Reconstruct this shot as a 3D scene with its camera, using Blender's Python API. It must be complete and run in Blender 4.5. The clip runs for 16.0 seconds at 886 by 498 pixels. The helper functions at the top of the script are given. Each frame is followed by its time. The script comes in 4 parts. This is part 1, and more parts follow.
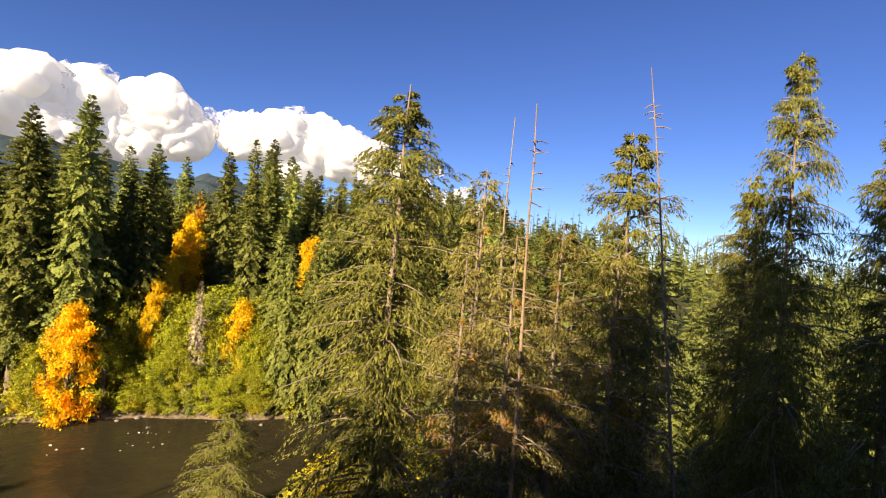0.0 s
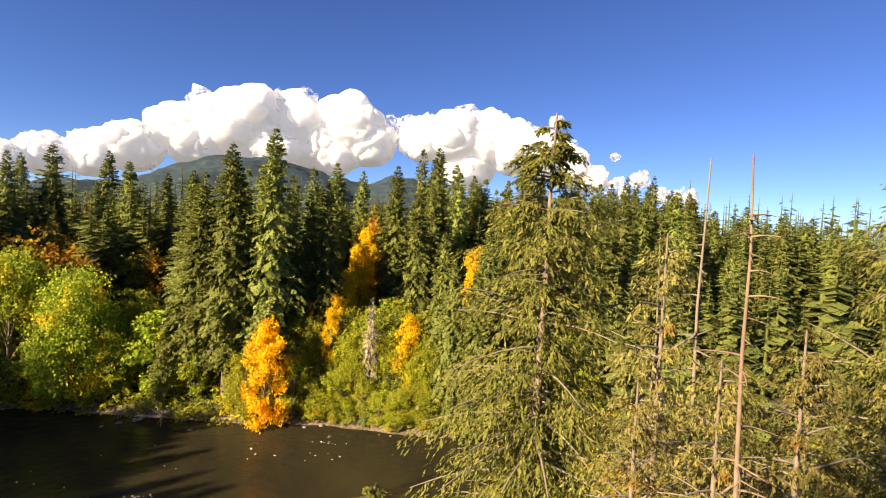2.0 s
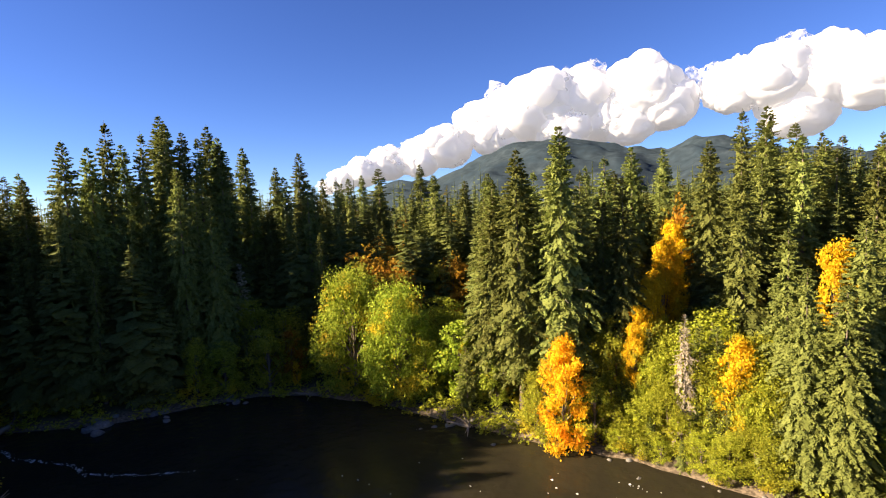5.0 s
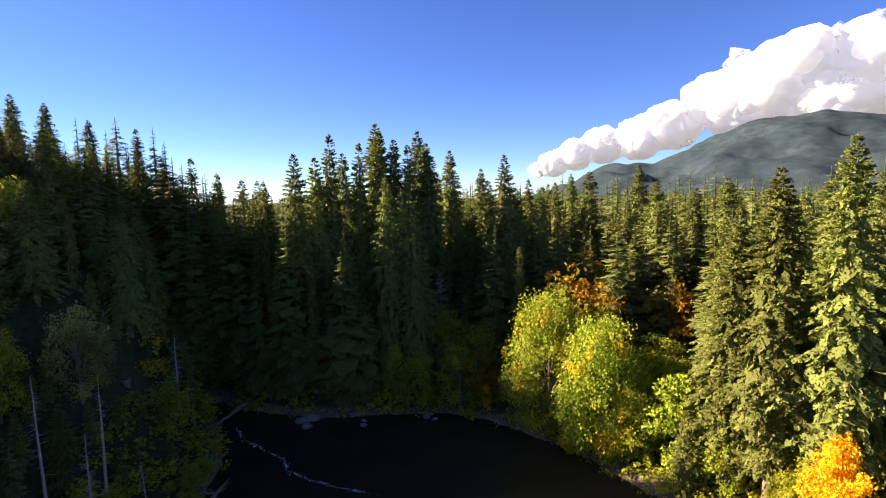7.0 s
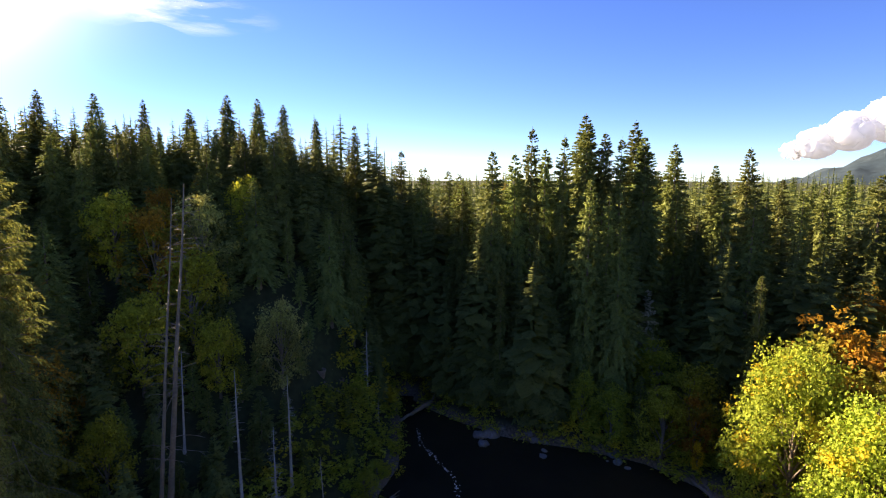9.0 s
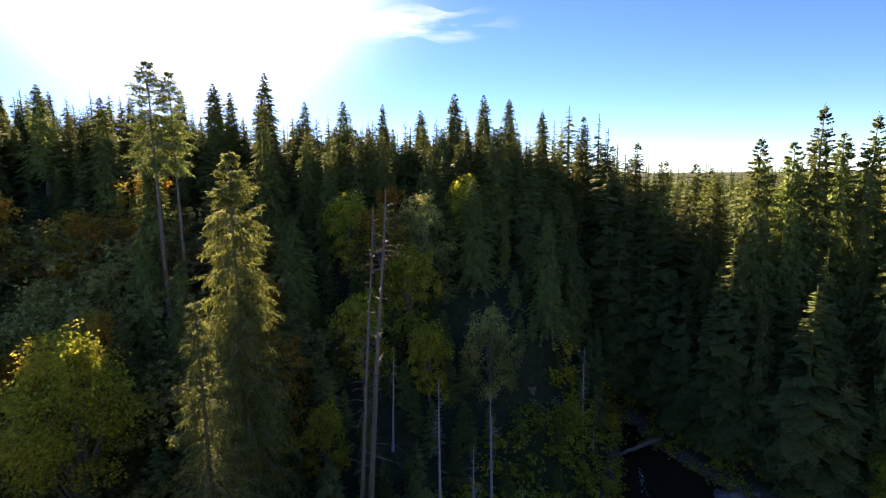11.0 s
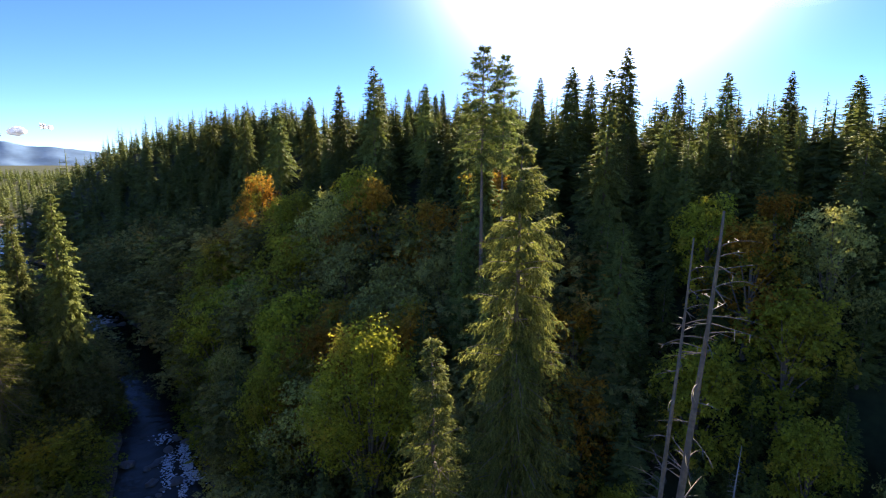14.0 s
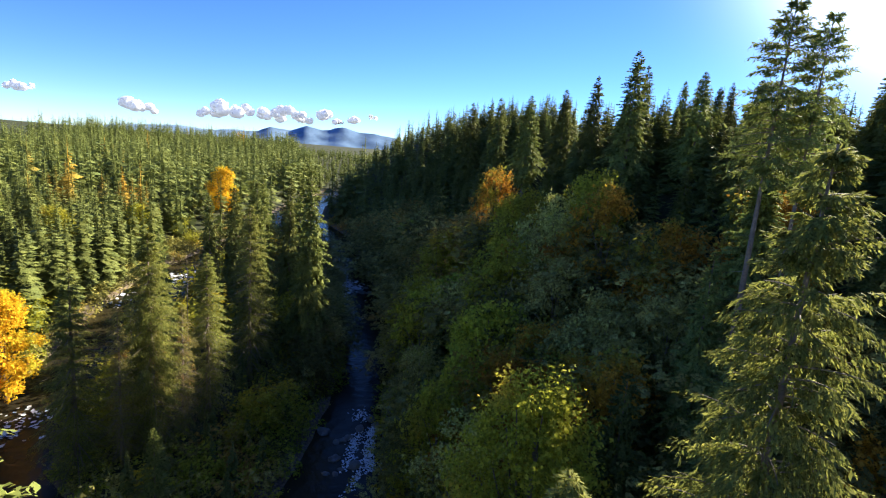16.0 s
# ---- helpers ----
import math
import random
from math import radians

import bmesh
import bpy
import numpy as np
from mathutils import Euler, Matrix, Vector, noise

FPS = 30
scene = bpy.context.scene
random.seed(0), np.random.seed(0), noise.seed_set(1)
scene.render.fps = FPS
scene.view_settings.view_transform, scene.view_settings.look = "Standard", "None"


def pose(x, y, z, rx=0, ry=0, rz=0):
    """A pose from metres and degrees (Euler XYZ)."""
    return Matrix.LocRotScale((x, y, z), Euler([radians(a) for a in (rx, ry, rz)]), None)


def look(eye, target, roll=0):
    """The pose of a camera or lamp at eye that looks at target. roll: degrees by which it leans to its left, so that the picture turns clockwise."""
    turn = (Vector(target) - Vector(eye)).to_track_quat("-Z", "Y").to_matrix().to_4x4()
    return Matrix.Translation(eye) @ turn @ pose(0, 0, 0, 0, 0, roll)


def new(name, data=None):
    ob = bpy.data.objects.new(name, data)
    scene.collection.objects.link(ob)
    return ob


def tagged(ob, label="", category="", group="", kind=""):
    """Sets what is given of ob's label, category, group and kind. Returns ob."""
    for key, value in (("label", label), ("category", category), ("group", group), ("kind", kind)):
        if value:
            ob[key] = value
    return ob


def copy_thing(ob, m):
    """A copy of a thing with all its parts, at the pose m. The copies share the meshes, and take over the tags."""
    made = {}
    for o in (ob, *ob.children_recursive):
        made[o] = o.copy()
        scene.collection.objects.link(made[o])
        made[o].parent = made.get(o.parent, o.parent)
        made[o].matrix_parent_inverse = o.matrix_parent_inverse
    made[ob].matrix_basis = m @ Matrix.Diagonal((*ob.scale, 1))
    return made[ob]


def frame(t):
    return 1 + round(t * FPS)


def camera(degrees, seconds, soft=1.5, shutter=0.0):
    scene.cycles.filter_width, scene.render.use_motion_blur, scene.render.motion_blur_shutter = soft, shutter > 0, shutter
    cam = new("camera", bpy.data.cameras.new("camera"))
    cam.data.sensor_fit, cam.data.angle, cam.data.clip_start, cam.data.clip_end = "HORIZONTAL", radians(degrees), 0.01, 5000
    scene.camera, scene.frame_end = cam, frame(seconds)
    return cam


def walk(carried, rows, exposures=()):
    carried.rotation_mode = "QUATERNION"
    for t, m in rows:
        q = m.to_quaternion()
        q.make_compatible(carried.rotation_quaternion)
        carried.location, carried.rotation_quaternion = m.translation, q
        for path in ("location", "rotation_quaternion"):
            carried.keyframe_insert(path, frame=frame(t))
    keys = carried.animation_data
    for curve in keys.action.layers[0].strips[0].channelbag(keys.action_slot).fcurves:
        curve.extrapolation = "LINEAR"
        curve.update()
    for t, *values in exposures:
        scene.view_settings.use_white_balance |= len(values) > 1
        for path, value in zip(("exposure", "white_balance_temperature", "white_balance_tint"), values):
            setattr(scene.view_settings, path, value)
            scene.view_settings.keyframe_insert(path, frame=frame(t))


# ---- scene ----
cam = camera(81.8, 16.0, soft=1.1)
# seconds; a drone drifting and climbing over the river while it turns left
PATH = [
    (0, pose(-3.49, -6.69, 22.39, 90.33, 0, -34.40) @ pose(0, 0, 0, 0, 0, 4.88)),
    (0.5, pose(-2.78, -5.97, 23.00, 89.91, 0, -30.00) @ pose(0, 0, 0, 0, 0, 4.33)),
    (1, pose(-2.07, -5.15, 23.72, 89.29, 0, -25.08) @ pose(0, 0, 0, 0, 0, 4.02)),
    (1.5, pose(-1.39, -4.22, 24.48, 88.62, 0, -20.19) @ pose(0, 0, 0, 0, 0, 3.54)),
    (2, pose(-0.75, -3.14, 25.21, 88.03, 0, -15.30) @ pose(0, 0, 0, 0, 0, 2.96)),
    (2.5, pose(-0.32, -2.03, 25.83, 87.56, 0, -10.13) @ pose(0, 0, 0, 0, 0, 2.17)),
    (3, pose(-0.11, -1.13, 26.40, 87.01, 0, -5.28) @ pose(0, 0, 0, 0, 0, 2.07)),
    (3.5, pose(0.00, 0.00, 27.00, 86.22, 0, 0.05) @ pose(0, 0, 0, 0, 0, 1.07)),
    (4, pose(0.08, 1.56, 27.59, 85.67, 0, 6.10) @ pose(0, 0, 0, 0, 0, -0.12)),
    (4.5, pose(-0.03, 3.13, 28.16, 85.43, 0, 11.67) @ pose(0, 0, 0, 0, 0, -1.50)),
    (5, pose(-0.10, 4.66, 28.73, 85.23, 0, 17.22) @ pose(0, 0, 0, 0, 0, -2.63)),
    (7.5, pose(-4.51, 14.71, 34.47, 83.65, 0, 45.79) @ pose(0, 0, 0, 0, 0, -0.76)),
    (8, pose(-5.69, 16.26, 35.43, 83.07, 0, 51.26) @ pose(0, 0, 0, 0, 0, -0.38)),
    (8.5, pose(-6.99, 17.83, 36.78, 82.25, 0, 57.23) @ pose(0, 0, 0, 0, 0, -0.10)),
    (9, pose(-8.38, 19.73, 37.01, 82.04, 0, 63.60) @ pose(0, 0, 0, 0, 0, 0.20)),
    (11.5, pose(-16.71, 23.25, 37.57, 81.40, 0, 95.89) @ pose(0, 0, 0, 0, 0, -1.07)),
    (12, pose(-19.05, 24.07, 37.56, 81.40, 0, 102.95) @ pose(0, 0, 0, 0, 0, -1.17)),
    (12.5, pose(-21.56, 24.32, 37.59, 81.42, 0, 109.76) @ pose(0, 0, 0, 0, 0, -0.74)),
    (13, pose(-23.96, 24.31, 37.68, 81.30, 0, 116.45) @ pose(0, 0, 0, 0, 0, -0.22)),
    (13.5, pose(-26.52, 23.90, 37.77, 81.06, 0, 123.32) @ pose(0, 0, 0, 0, 0, 0.04)),
    (14, pose(-28.79, 23.46, 38.11, 80.51, 0, 130.33) @ pose(0, 0, 0, 0, 0, 0.15)),
    (14.5, pose(-31.40, 22.49, 38.22, 80.06, 0, 137.47) @ pose(0, 0, 0, 0, 0, 0.33)),
    (15, pose(-33.83, 21.37, 38.29, 79.88, 0, 144.50) @ pose(0, 0, 0, 0, 0, 1.57)),
    (15.5, pose(-36.25, 19.76, 38.27, 79.62, 0, 151.44) @ pose(0, 0, 0, 0, 0, 3.17)),
    (16, pose(-38.82, 17.74, 38.12, 79.35, 0, 158.88) @ pose(0, 0, 0, 0, 0, 4.68)),
]
EXPOSURES = [(0.0, 1.75, 7400, 13), (3.0, 1.85, 7300, 13), (5.0, 2.0, 6900, 15), (9.0, 2.4, 7050, 20), (12.5, 2.5, 6700, 17), (16.0, 2.25, 5950, 8)]
walk(cam, PATH, EXPOSURES)

# ---- sky and sun ----
SUN_AZ, SUN_EL = radians(114), radians(26)          # azimuth to the left of +y
SUN_DIR = Vector((-math.sin(SUN_AZ) * math.cos(SUN_EL), math.cos(SUN_AZ) * math.cos(SUN_EL), math.sin(SUN_EL)))
world = bpy.data.worlds.new("sky")
scene.world = world
world.use_nodes = True
wn = world.node_tree.nodes
sky = wn.new("ShaderNodeTexSky")
sky.sky_type, sky.sun_disc = "NISHITA", False
sky.sun_elevation, sky.sun_rotation = SUN_EL, -SUN_AZ
sky.altitude, sky.air_density, sky.dust_density, sky.ozone_density = 3000, 1.0, 0.2, 6.0
wn["Background"].inputs["Strength"].default_value = 0.050
tone = wn.new("ShaderNodeHueSaturation")
tone.inputs["Saturation"].default_value, tone.inputs["Hue"].default_value = 1.1, 0.514
world.node_tree.links.new(sky.outputs[0], tone.inputs["Color"])
world.node_tree.links.new(tone.outputs[0], wn["Background"].inputs[0])
# the sun's aureole: bright forward scatter that falls off within some twenty degrees
way, towards, lobe, near = wn.new("ShaderNodeTexCoord"), wn.new("ShaderNodeVectorMath"), wn.new("ShaderNodeMath"), wn.new("ShaderNodeMath")
towards.operation, lobe.operation, near.operation = "DOT_PRODUCT", "POWER", "MAXIMUM"
towards.inputs[1].default_value, near.inputs[1].default_value, lobe.inputs[1].default_value = SUN_DIR, 0.0, 56.0
glow, both = wn.new("ShaderNodeBackground"), wn.new("ShaderNodeAddShader")
glow.inputs["Color"].default_value = (1.0, 0.97, 0.90, 1)
gain = wn.new("ShaderNodeMath")
gain.operation, gain.inputs[1].default_value = "MULTIPLY", 2.4
for a, b in ((way.outputs["Generated"], towards.inputs[0]), (towards.outputs["Value"], near.inputs[0]), (near.outputs[0], lobe.inputs[0]), (lobe.outputs[0], gain.inputs[0]),
             (gain.outputs[0], glow.inputs["Strength"]), (wn["Background"].outputs[0], both.inputs[0]), (glow.outputs[0], both.inputs[1]), (both.outputs[0], wn["World Output"].inputs["Surface"])):
    world.node_tree.links.new(a, b)
sun_data = bpy.data.lights.new("sun", "SUN")
sun_data.energy, sun_data.angle, sun_data.color = 5.0, radians(0.53), (1.0, 0.84, 0.60)
sun = new("sun", sun_data)
sun.matrix_world = look(SUN_DIR * 100, (0, 0, 0))

# ---- materials ----


def nodes_of(name):
    m = bpy.data.materials.new(name)
    m.use_nodes = True
    t = m.node_tree
    return m, t.nodes, t.links, t.nodes["Principled BSDF"]


def mixed(n, l, fac, a, b):
    """A colour mix node; a and b are colours or sockets."""
    k = n.new("ShaderNodeMix")
    k.data_type = "RGBA"
    for sock, v in ((k.inputs[0], fac), (k.inputs[6], a), (k.inputs[7], b)):
        if isinstance(v, bpy.types.NodeSocket):
            l.new(v, sock)
        elif isinstance(v, tuple):
            sock.default_value = (*v, 1)
        else:
            sock.default_value = v
    return k.outputs[2]


def noise_fac(n, l, scale, detail=4.0, lo=0.35, hi=0.65, coord="Object", stretch=None):
    c = n.new("ShaderNodeTexCoord")
    k = n.new("ShaderNodeTexNoise")
    k.inputs["Scale"].default_value, k.inputs["Detail"].default_value = scale, detail
    if stretch:
        mp = n.new("ShaderNodeMapping")
        mp.inputs["Scale"].default_value = stretch
        l.new(c.outputs[coord], mp.inputs["Vector"])
        l.new(mp.outputs[0], k.inputs["Vector"])
    else:
        l.new(c.outputs[coord], k.inputs["Vector"])
    r = n.new("ShaderNodeMapRange")
    r.inputs[1].default_value, r.inputs[2].default_value = lo, hi
    l.new(k.outputs["Fac"], r.inputs[0])
    return r.outputs[0]


def leaf_material(name, dark, light, accent=None, share=0.0, clear=0.25, patch=0.25, tree_var=0.5, stand=0.0, gaps=0.0, needle=5.0):
    """Foliage: colour varies leaf by leaf, patch by patch and tree by tree; some light passes through."""
    m, n, l, p = nodes_of(name)
    geo = n.new("ShaderNodeNewGeometry")
    col = mixed(n, l, geo.outputs["Random Per Island"], dark, light)
    if accent:
        f = noise_fac(n, l, patch, 2.0, 0.62 - 0.3 * share, 0.72 - 0.3 * share)
        col = mixed(n, l, f, col, accent)
    if stand:
        col = mixed(n, l, noise_fac(n, l, stand, 1.0, 0.38, 0.62), col, tuple(0.5 * v for v in dark))
    info = n.new("ShaderNodeObjectInfo")
    hsv = n.new("ShaderNodeHueSaturation")
    for sock, lo, hi in (("Value", 1 - 0.45 * tree_var, 1 + 0.45 * tree_var), ("Hue", 0.5 - 0.022 * tree_var, 0.5 + 0.012 * tree_var)):
        r = n.new("ShaderNodeMapRange")
        r.inputs[3].default_value, r.inputs[4].default_value = lo, hi
        l.new(info.outputs["Random"], r.inputs[0])
        l.new(r.outputs[0], hsv.inputs[sock])
    l.new(col, hsv.inputs["Color"])
    l.new(hsv.outputs[0], p.inputs["Base Color"])
    p.inputs["Roughness"].default_value = 0.75
    p.inputs["Specular IOR Level"].default_value = 0.08
    tr = n.new("ShaderNodeBsdfTranslucent")
    l.new(hsv.outputs[0], tr.inputs["Color"])
    mx = n.new("ShaderNodeMixShader")
    mx.inputs[0].default_value = clear
    l.new(p.outputs[0], mx.inputs[1])
    l.new(tr.outputs[0], mx.inputs[2])
    if gaps:                                            # light between the needles and leaflets
        hole, show = n.new("ShaderNodeBsdfTransparent"), n.new("ShaderNodeMixShader")
        l.new(noise_fac(n, l, needle, 1.0, 0.5 * gaps + 0.26, 0.5 * gaps + 0.32), show.inputs[0])
        l.new(hole.outputs[0], show.inputs[1])
        l.new(mx.outputs[0], show.inputs[2])
        l.new(show.outputs[0], n["Material Output"].inputs["Surface"])
    else:
        l.new(mx.outputs[0], n["Material Output"].inputs["Surface"])
    return m


def plain_material(name, a, b, scale, rough=0.85, bump=0.3, fine=None, metal=0.0):
    """Two-scale mottled surface with relief."""
    m, n, l, p = nodes_of(name)
    col = mixed(n, l, noise_fac(n, l, scale), a, b)
    f2 = noise_fac(n, l, fine or scale * 7, 5.0, 0.3, 0.7)
    col = mixed(n, l, f2, col, tuple(0.6 * (u + v) / 2 for u, v in zip(a, b)))
    l.new(col, p.inputs["Base Color"])
    bp = n.new("ShaderNodeBump")
    bp.inputs["Strength"].default_value = bump
    l.new(f2, bp.inputs["Height"])
    l.new(bp.outputs[0], p.inputs["Normal"])
    p.inputs["Roughness"].default_value = rough
    return m


FIR = leaf_material("fir_needles", (0.125, 0.152, 0.038), (0.188, 0.208, 0.050), clear=0.27, tree_var=0.8, gaps=0.28)
HEMLOCK = leaf_material("hemlock_needles", (0.128, 0.155, 0.038), (0.195, 0.218, 0.054), clear=0.3, tree_var=0.6, gaps=0.30)
PALE = leaf_material("pale_spruce_needles", (0.31, 0.30, 0.21), (0.45, 0.43, 0.31), gaps=0.30)
GHOST = leaf_material("dead_grey_sprays", (0.27, 0.225, 0.16), (0.42, 0.36, 0.27), clear=0.15, tree_var=0.1, gaps=0.36, needle=9.0)
DRY = leaf_material("dry_brown_sprays", (0.13, 0.122, 0.034), (0.31, 0.272, 0.085), (0.38, 0.20, 0.045), 0.05, 0.4, 0.5, gaps=0.40, needle=9.0)
FAR = leaf_material("far_conifer_needles", (0.108, 0.138, 0.040), (0.170, 0.195, 0.050), (0.46, 0.29, 0.03), -0.15, clear=0.27, patch=0.02, gaps=0.26)
# lighter version of the mossy sprays; the paler colour stands for light shining through
SHAGGY = leaf_material("lightened_shaggy_sprays", (0.115, 0.135, 0.030), (0.27, 0.272, 0.062), clear=0.42, tree_var=0.2, gaps=0.30, needle=9.0)
MOSSY = leaf_material("mossy_hemlock_sprays", (0.080, 0.092, 0.022), (0.225, 0.215, 0.052), clear=0.36, tree_var=0.3, gaps=0.30, needle=9.0)
MAPLE_G = leaf_material("turning_maple_leaves", (0.165, 0.235, 0.024), (0.36, 0.41, 0.046), (0.62, 0.46, 0.04), 0.2, 0.38, gaps=0.14, needle=6.0)
MAPLE_V = leaf_material("dull_gold_maple_leaves", (0.25, 0.265, 0.026), (0.47, 0.45, 0.042), (0.46, 0.37, 0.04), 0.2, 0.45, gaps=0.24, needle=6.0)
MAPLE_O = leaf_material("orange_maple_leaves", (0.78, 0.42, 0.018), (0.94, 0.62, 0.035), (0.82, 0.36, 0.02), 0.3, 0.4, tree_var=0.15, gaps=0.26, needle=6.0)
MAPLE_Y = leaf_material("yellow_maple_leaves", (0.60, 0.38, 0.015), (0.85, 0.58, 0.03), (0.42, 0.40, 0.03), 0.25, 0.4, tree_var=0.2, gaps=0.28, needle=6.0)
MAPLE_D = leaf_material("rusty_leaves", (0.28, 0.14, 0.015), (0.50, 0.27, 0.03), (0.24, 0.24, 0.03), 0.5, 0.4, gaps=0.30, needle=6.0)
SHRUB = leaf_material("bank_shrub_leaves", (0.205, 0.245, 0.024), (0.45, 0.455, 0.05), (0.52, 0.42, 0.03), 0.3, 0.5, 0.1, gaps=0.28, needle=6.0)
# leaf colour lightened to make up for light missing on the shaded slope
THICKET = leaf_material("lightened_thicket_leaves", (0.28, 0.28, 0.07), (0.48, 0.45, 0.11), (0.50, 0.31, 0.05), 0.16, 0.2, 0.07, stand=0.12, gaps=0.34, needle=6.0)
BARK = plain_material("grey_brown_bark", (0.16, 0.115, 0.08), (0.24, 0.19, 0.145), 1.2)
PALEWOOD = plain_material("bleached_dead_wood", (0.34, 0.31, 0.26), (0.52, 0.48, 0.41), 0.9)
DEADWOOD = plain_material("weathered_dead_wood", (0.15, 0.125, 0.095), (0.27, 0.22, 0.17), 0.8)
REDWOOD = plain_material("reddish_dead_bark", (0.16, 0.095, 0.06), (0.27, 0.20, 0.14), 0.5)
STONE = plain_material("river_stone", (0.13, 0.125, 0.11), (0.26, 0.24, 0.22), 0.7)
FLOOR = plain_material("forest_floor", (0.046, 0.043, 0.021), (0.050, 0.066, 0.022), 0.15, fine=1.1, bump=0.6)
# blue-grey of the air's haze is part of this base colour
MOUNTAIN = plain_material("hazed_wooded_mountain", (0.030, 0.048, 0.064), (0.048, 0.066, 0.078), 0.004, bump=0.2, fine=0.02)
# the blue is distance haze, painted into the rock's colour
RANGE = plain_material("hazed_distant_range", (0.15, 0.24, 0.38), (0.21, 0.31, 0.45), 0.003, bump=0.1, fine=0.01)
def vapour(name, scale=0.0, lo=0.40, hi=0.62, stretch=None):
    """Sunlit cloud, far off; a faint added emission stands in for light scattered inside it. scale: size of the clear
    gaps in thin vapour.
    """
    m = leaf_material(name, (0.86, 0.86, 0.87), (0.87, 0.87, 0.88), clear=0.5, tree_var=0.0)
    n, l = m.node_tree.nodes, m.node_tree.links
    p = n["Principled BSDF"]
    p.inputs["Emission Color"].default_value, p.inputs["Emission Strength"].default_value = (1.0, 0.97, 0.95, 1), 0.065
    if scale:
        solid = n["Material Output"].inputs["Surface"].links[0].from_socket
        gap, mx = n.new("ShaderNodeBsdfTransparent"), n.new("ShaderNodeMixShader")
        cover = noise_fac(n, l, scale, 6.0, lo, hi, stretch=stretch)
        if stretch:                                     # thin out towards the ends of the wisp
            tc, mp, gr = n.new("ShaderNodeTexCoord"), n.new("ShaderNodeMapping"), n.new("ShaderNodeTexGradient")
            gr.gradient_type = "SPHERICAL"
            mp.inputs["Location"].default_value, mp.inputs["Scale"].default_value = (-0.2, -1.0, -1.0), (0.4, 2.0, 2.0)
            l.new(tc.outputs["Generated"], mp.inputs["Vector"])
            l.new(mp.outputs[0], gr.inputs[0])
            mul = n.new("ShaderNodeMath")
            mul.operation = "MULTIPLY"
            l.new(cover, mul.inputs[0])
            l.new(gr.outputs["Fac"], mul.inputs[1])
            cover = mul.outputs[0]
        l.new(cover, mx.inputs[0])
        l.new(gap.outputs[0], mx.inputs[1])
        l.new(solid, mx.inputs[2])
        l.new(mx.outputs[0], n["Material Output"].inputs["Surface"])
    return m


def gravel_bank(m):
    """Wet brown gravel on the ground's lowest strip."""
    n, l = m.node_tree.nodes, m.node_tree.links
    p = n["Principled BSDF"]
    was = p.inputs["Base Color"].links[0].from_socket
    sep, geo, r = n.new("ShaderNodeSeparateXYZ"), n.new("ShaderNodeNewGeometry"), n.new("ShaderNodeMapRange")
    l.new(geo.outputs["Position"], sep.inputs[0])
    l.new(sep.outputs["Z"], r.inputs[0])
    r.inputs[1].default_value, r.inputs[2].default_value = 1.2, 0.4
    stones = mixed(n, l, noise_fac(n, l, 3.0, 3.0), (0.08, 0.062, 0.042), (0.20, 0.155, 0.11))
    l.new(mixed(n, l, r.outputs[0], was, stones), p.inputs["Base Color"])


gravel_bank(FLOOR)
FLOOR.node_tree.nodes["Principled BSDF"].inputs["Specular IOR Level"].default_value = 0.1
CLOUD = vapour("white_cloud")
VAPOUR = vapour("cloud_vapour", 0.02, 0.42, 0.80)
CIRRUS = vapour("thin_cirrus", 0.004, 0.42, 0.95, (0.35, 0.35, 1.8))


def water_material():
    m, n, l, p = nodes_of("tea_coloured_river")
    col = mixed(n, l, noise_fac(n, l, 0.06), (0.017, 0.015, 0.010), (0.030, 0.025, 0.013))
    l.new(col, p.inputs["Base Color"])
    p.inputs["Roughness"].default_value, p.inputs["IOR"].default_value = 0.1, 1.33
    p.inputs["Specular IOR Level"].default_value = 0.13
    bp = n.new("ShaderNodeBump")
    bp.inputs["Strength"].default_value, bp.inputs["Distance"].default_value = 0.3, 0.25
    l.new(noise_fac(n, l, 0.7, 6.0, 0.2, 0.8), bp.inputs["Height"])
    l.new(bp.outputs[0], p.inputs["Normal"])
    return m


WATER = water_material()
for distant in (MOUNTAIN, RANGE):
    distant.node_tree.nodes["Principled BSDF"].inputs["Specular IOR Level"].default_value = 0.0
FOAM = plain_material("white_foam", (0.75, 0.77, 0.78), (0.85, 0.86, 0.87), 1.5, 0.6, 0.5)

# ---- mesh helpers ----


def quad_mesh(name, verts, quads, material, smooth=False):
    me = bpy.data.meshes.new(name)
    verts, quads = np.asarray(verts, np.float32), np.asarray(quads, np.int32)
    me.vertices.add(len(verts))
    me.vertices.foreach_set("co", verts.ravel())
    me.loops.add(quads.size)
    me.loops.foreach_set("vertex_index", quads.ravel())
    me.polygons.add(len(quads))
    me.polygons.foreach_set("loop_start", np.arange(0, quads.size, quads.shape[1], dtype=np.int32))
    me.update(calc_edges=True)
    if smooth:
        me.polygons.foreach_set("use_smooth", np.ones(len(quads), bool))
    me.materials.append(material)
    return me


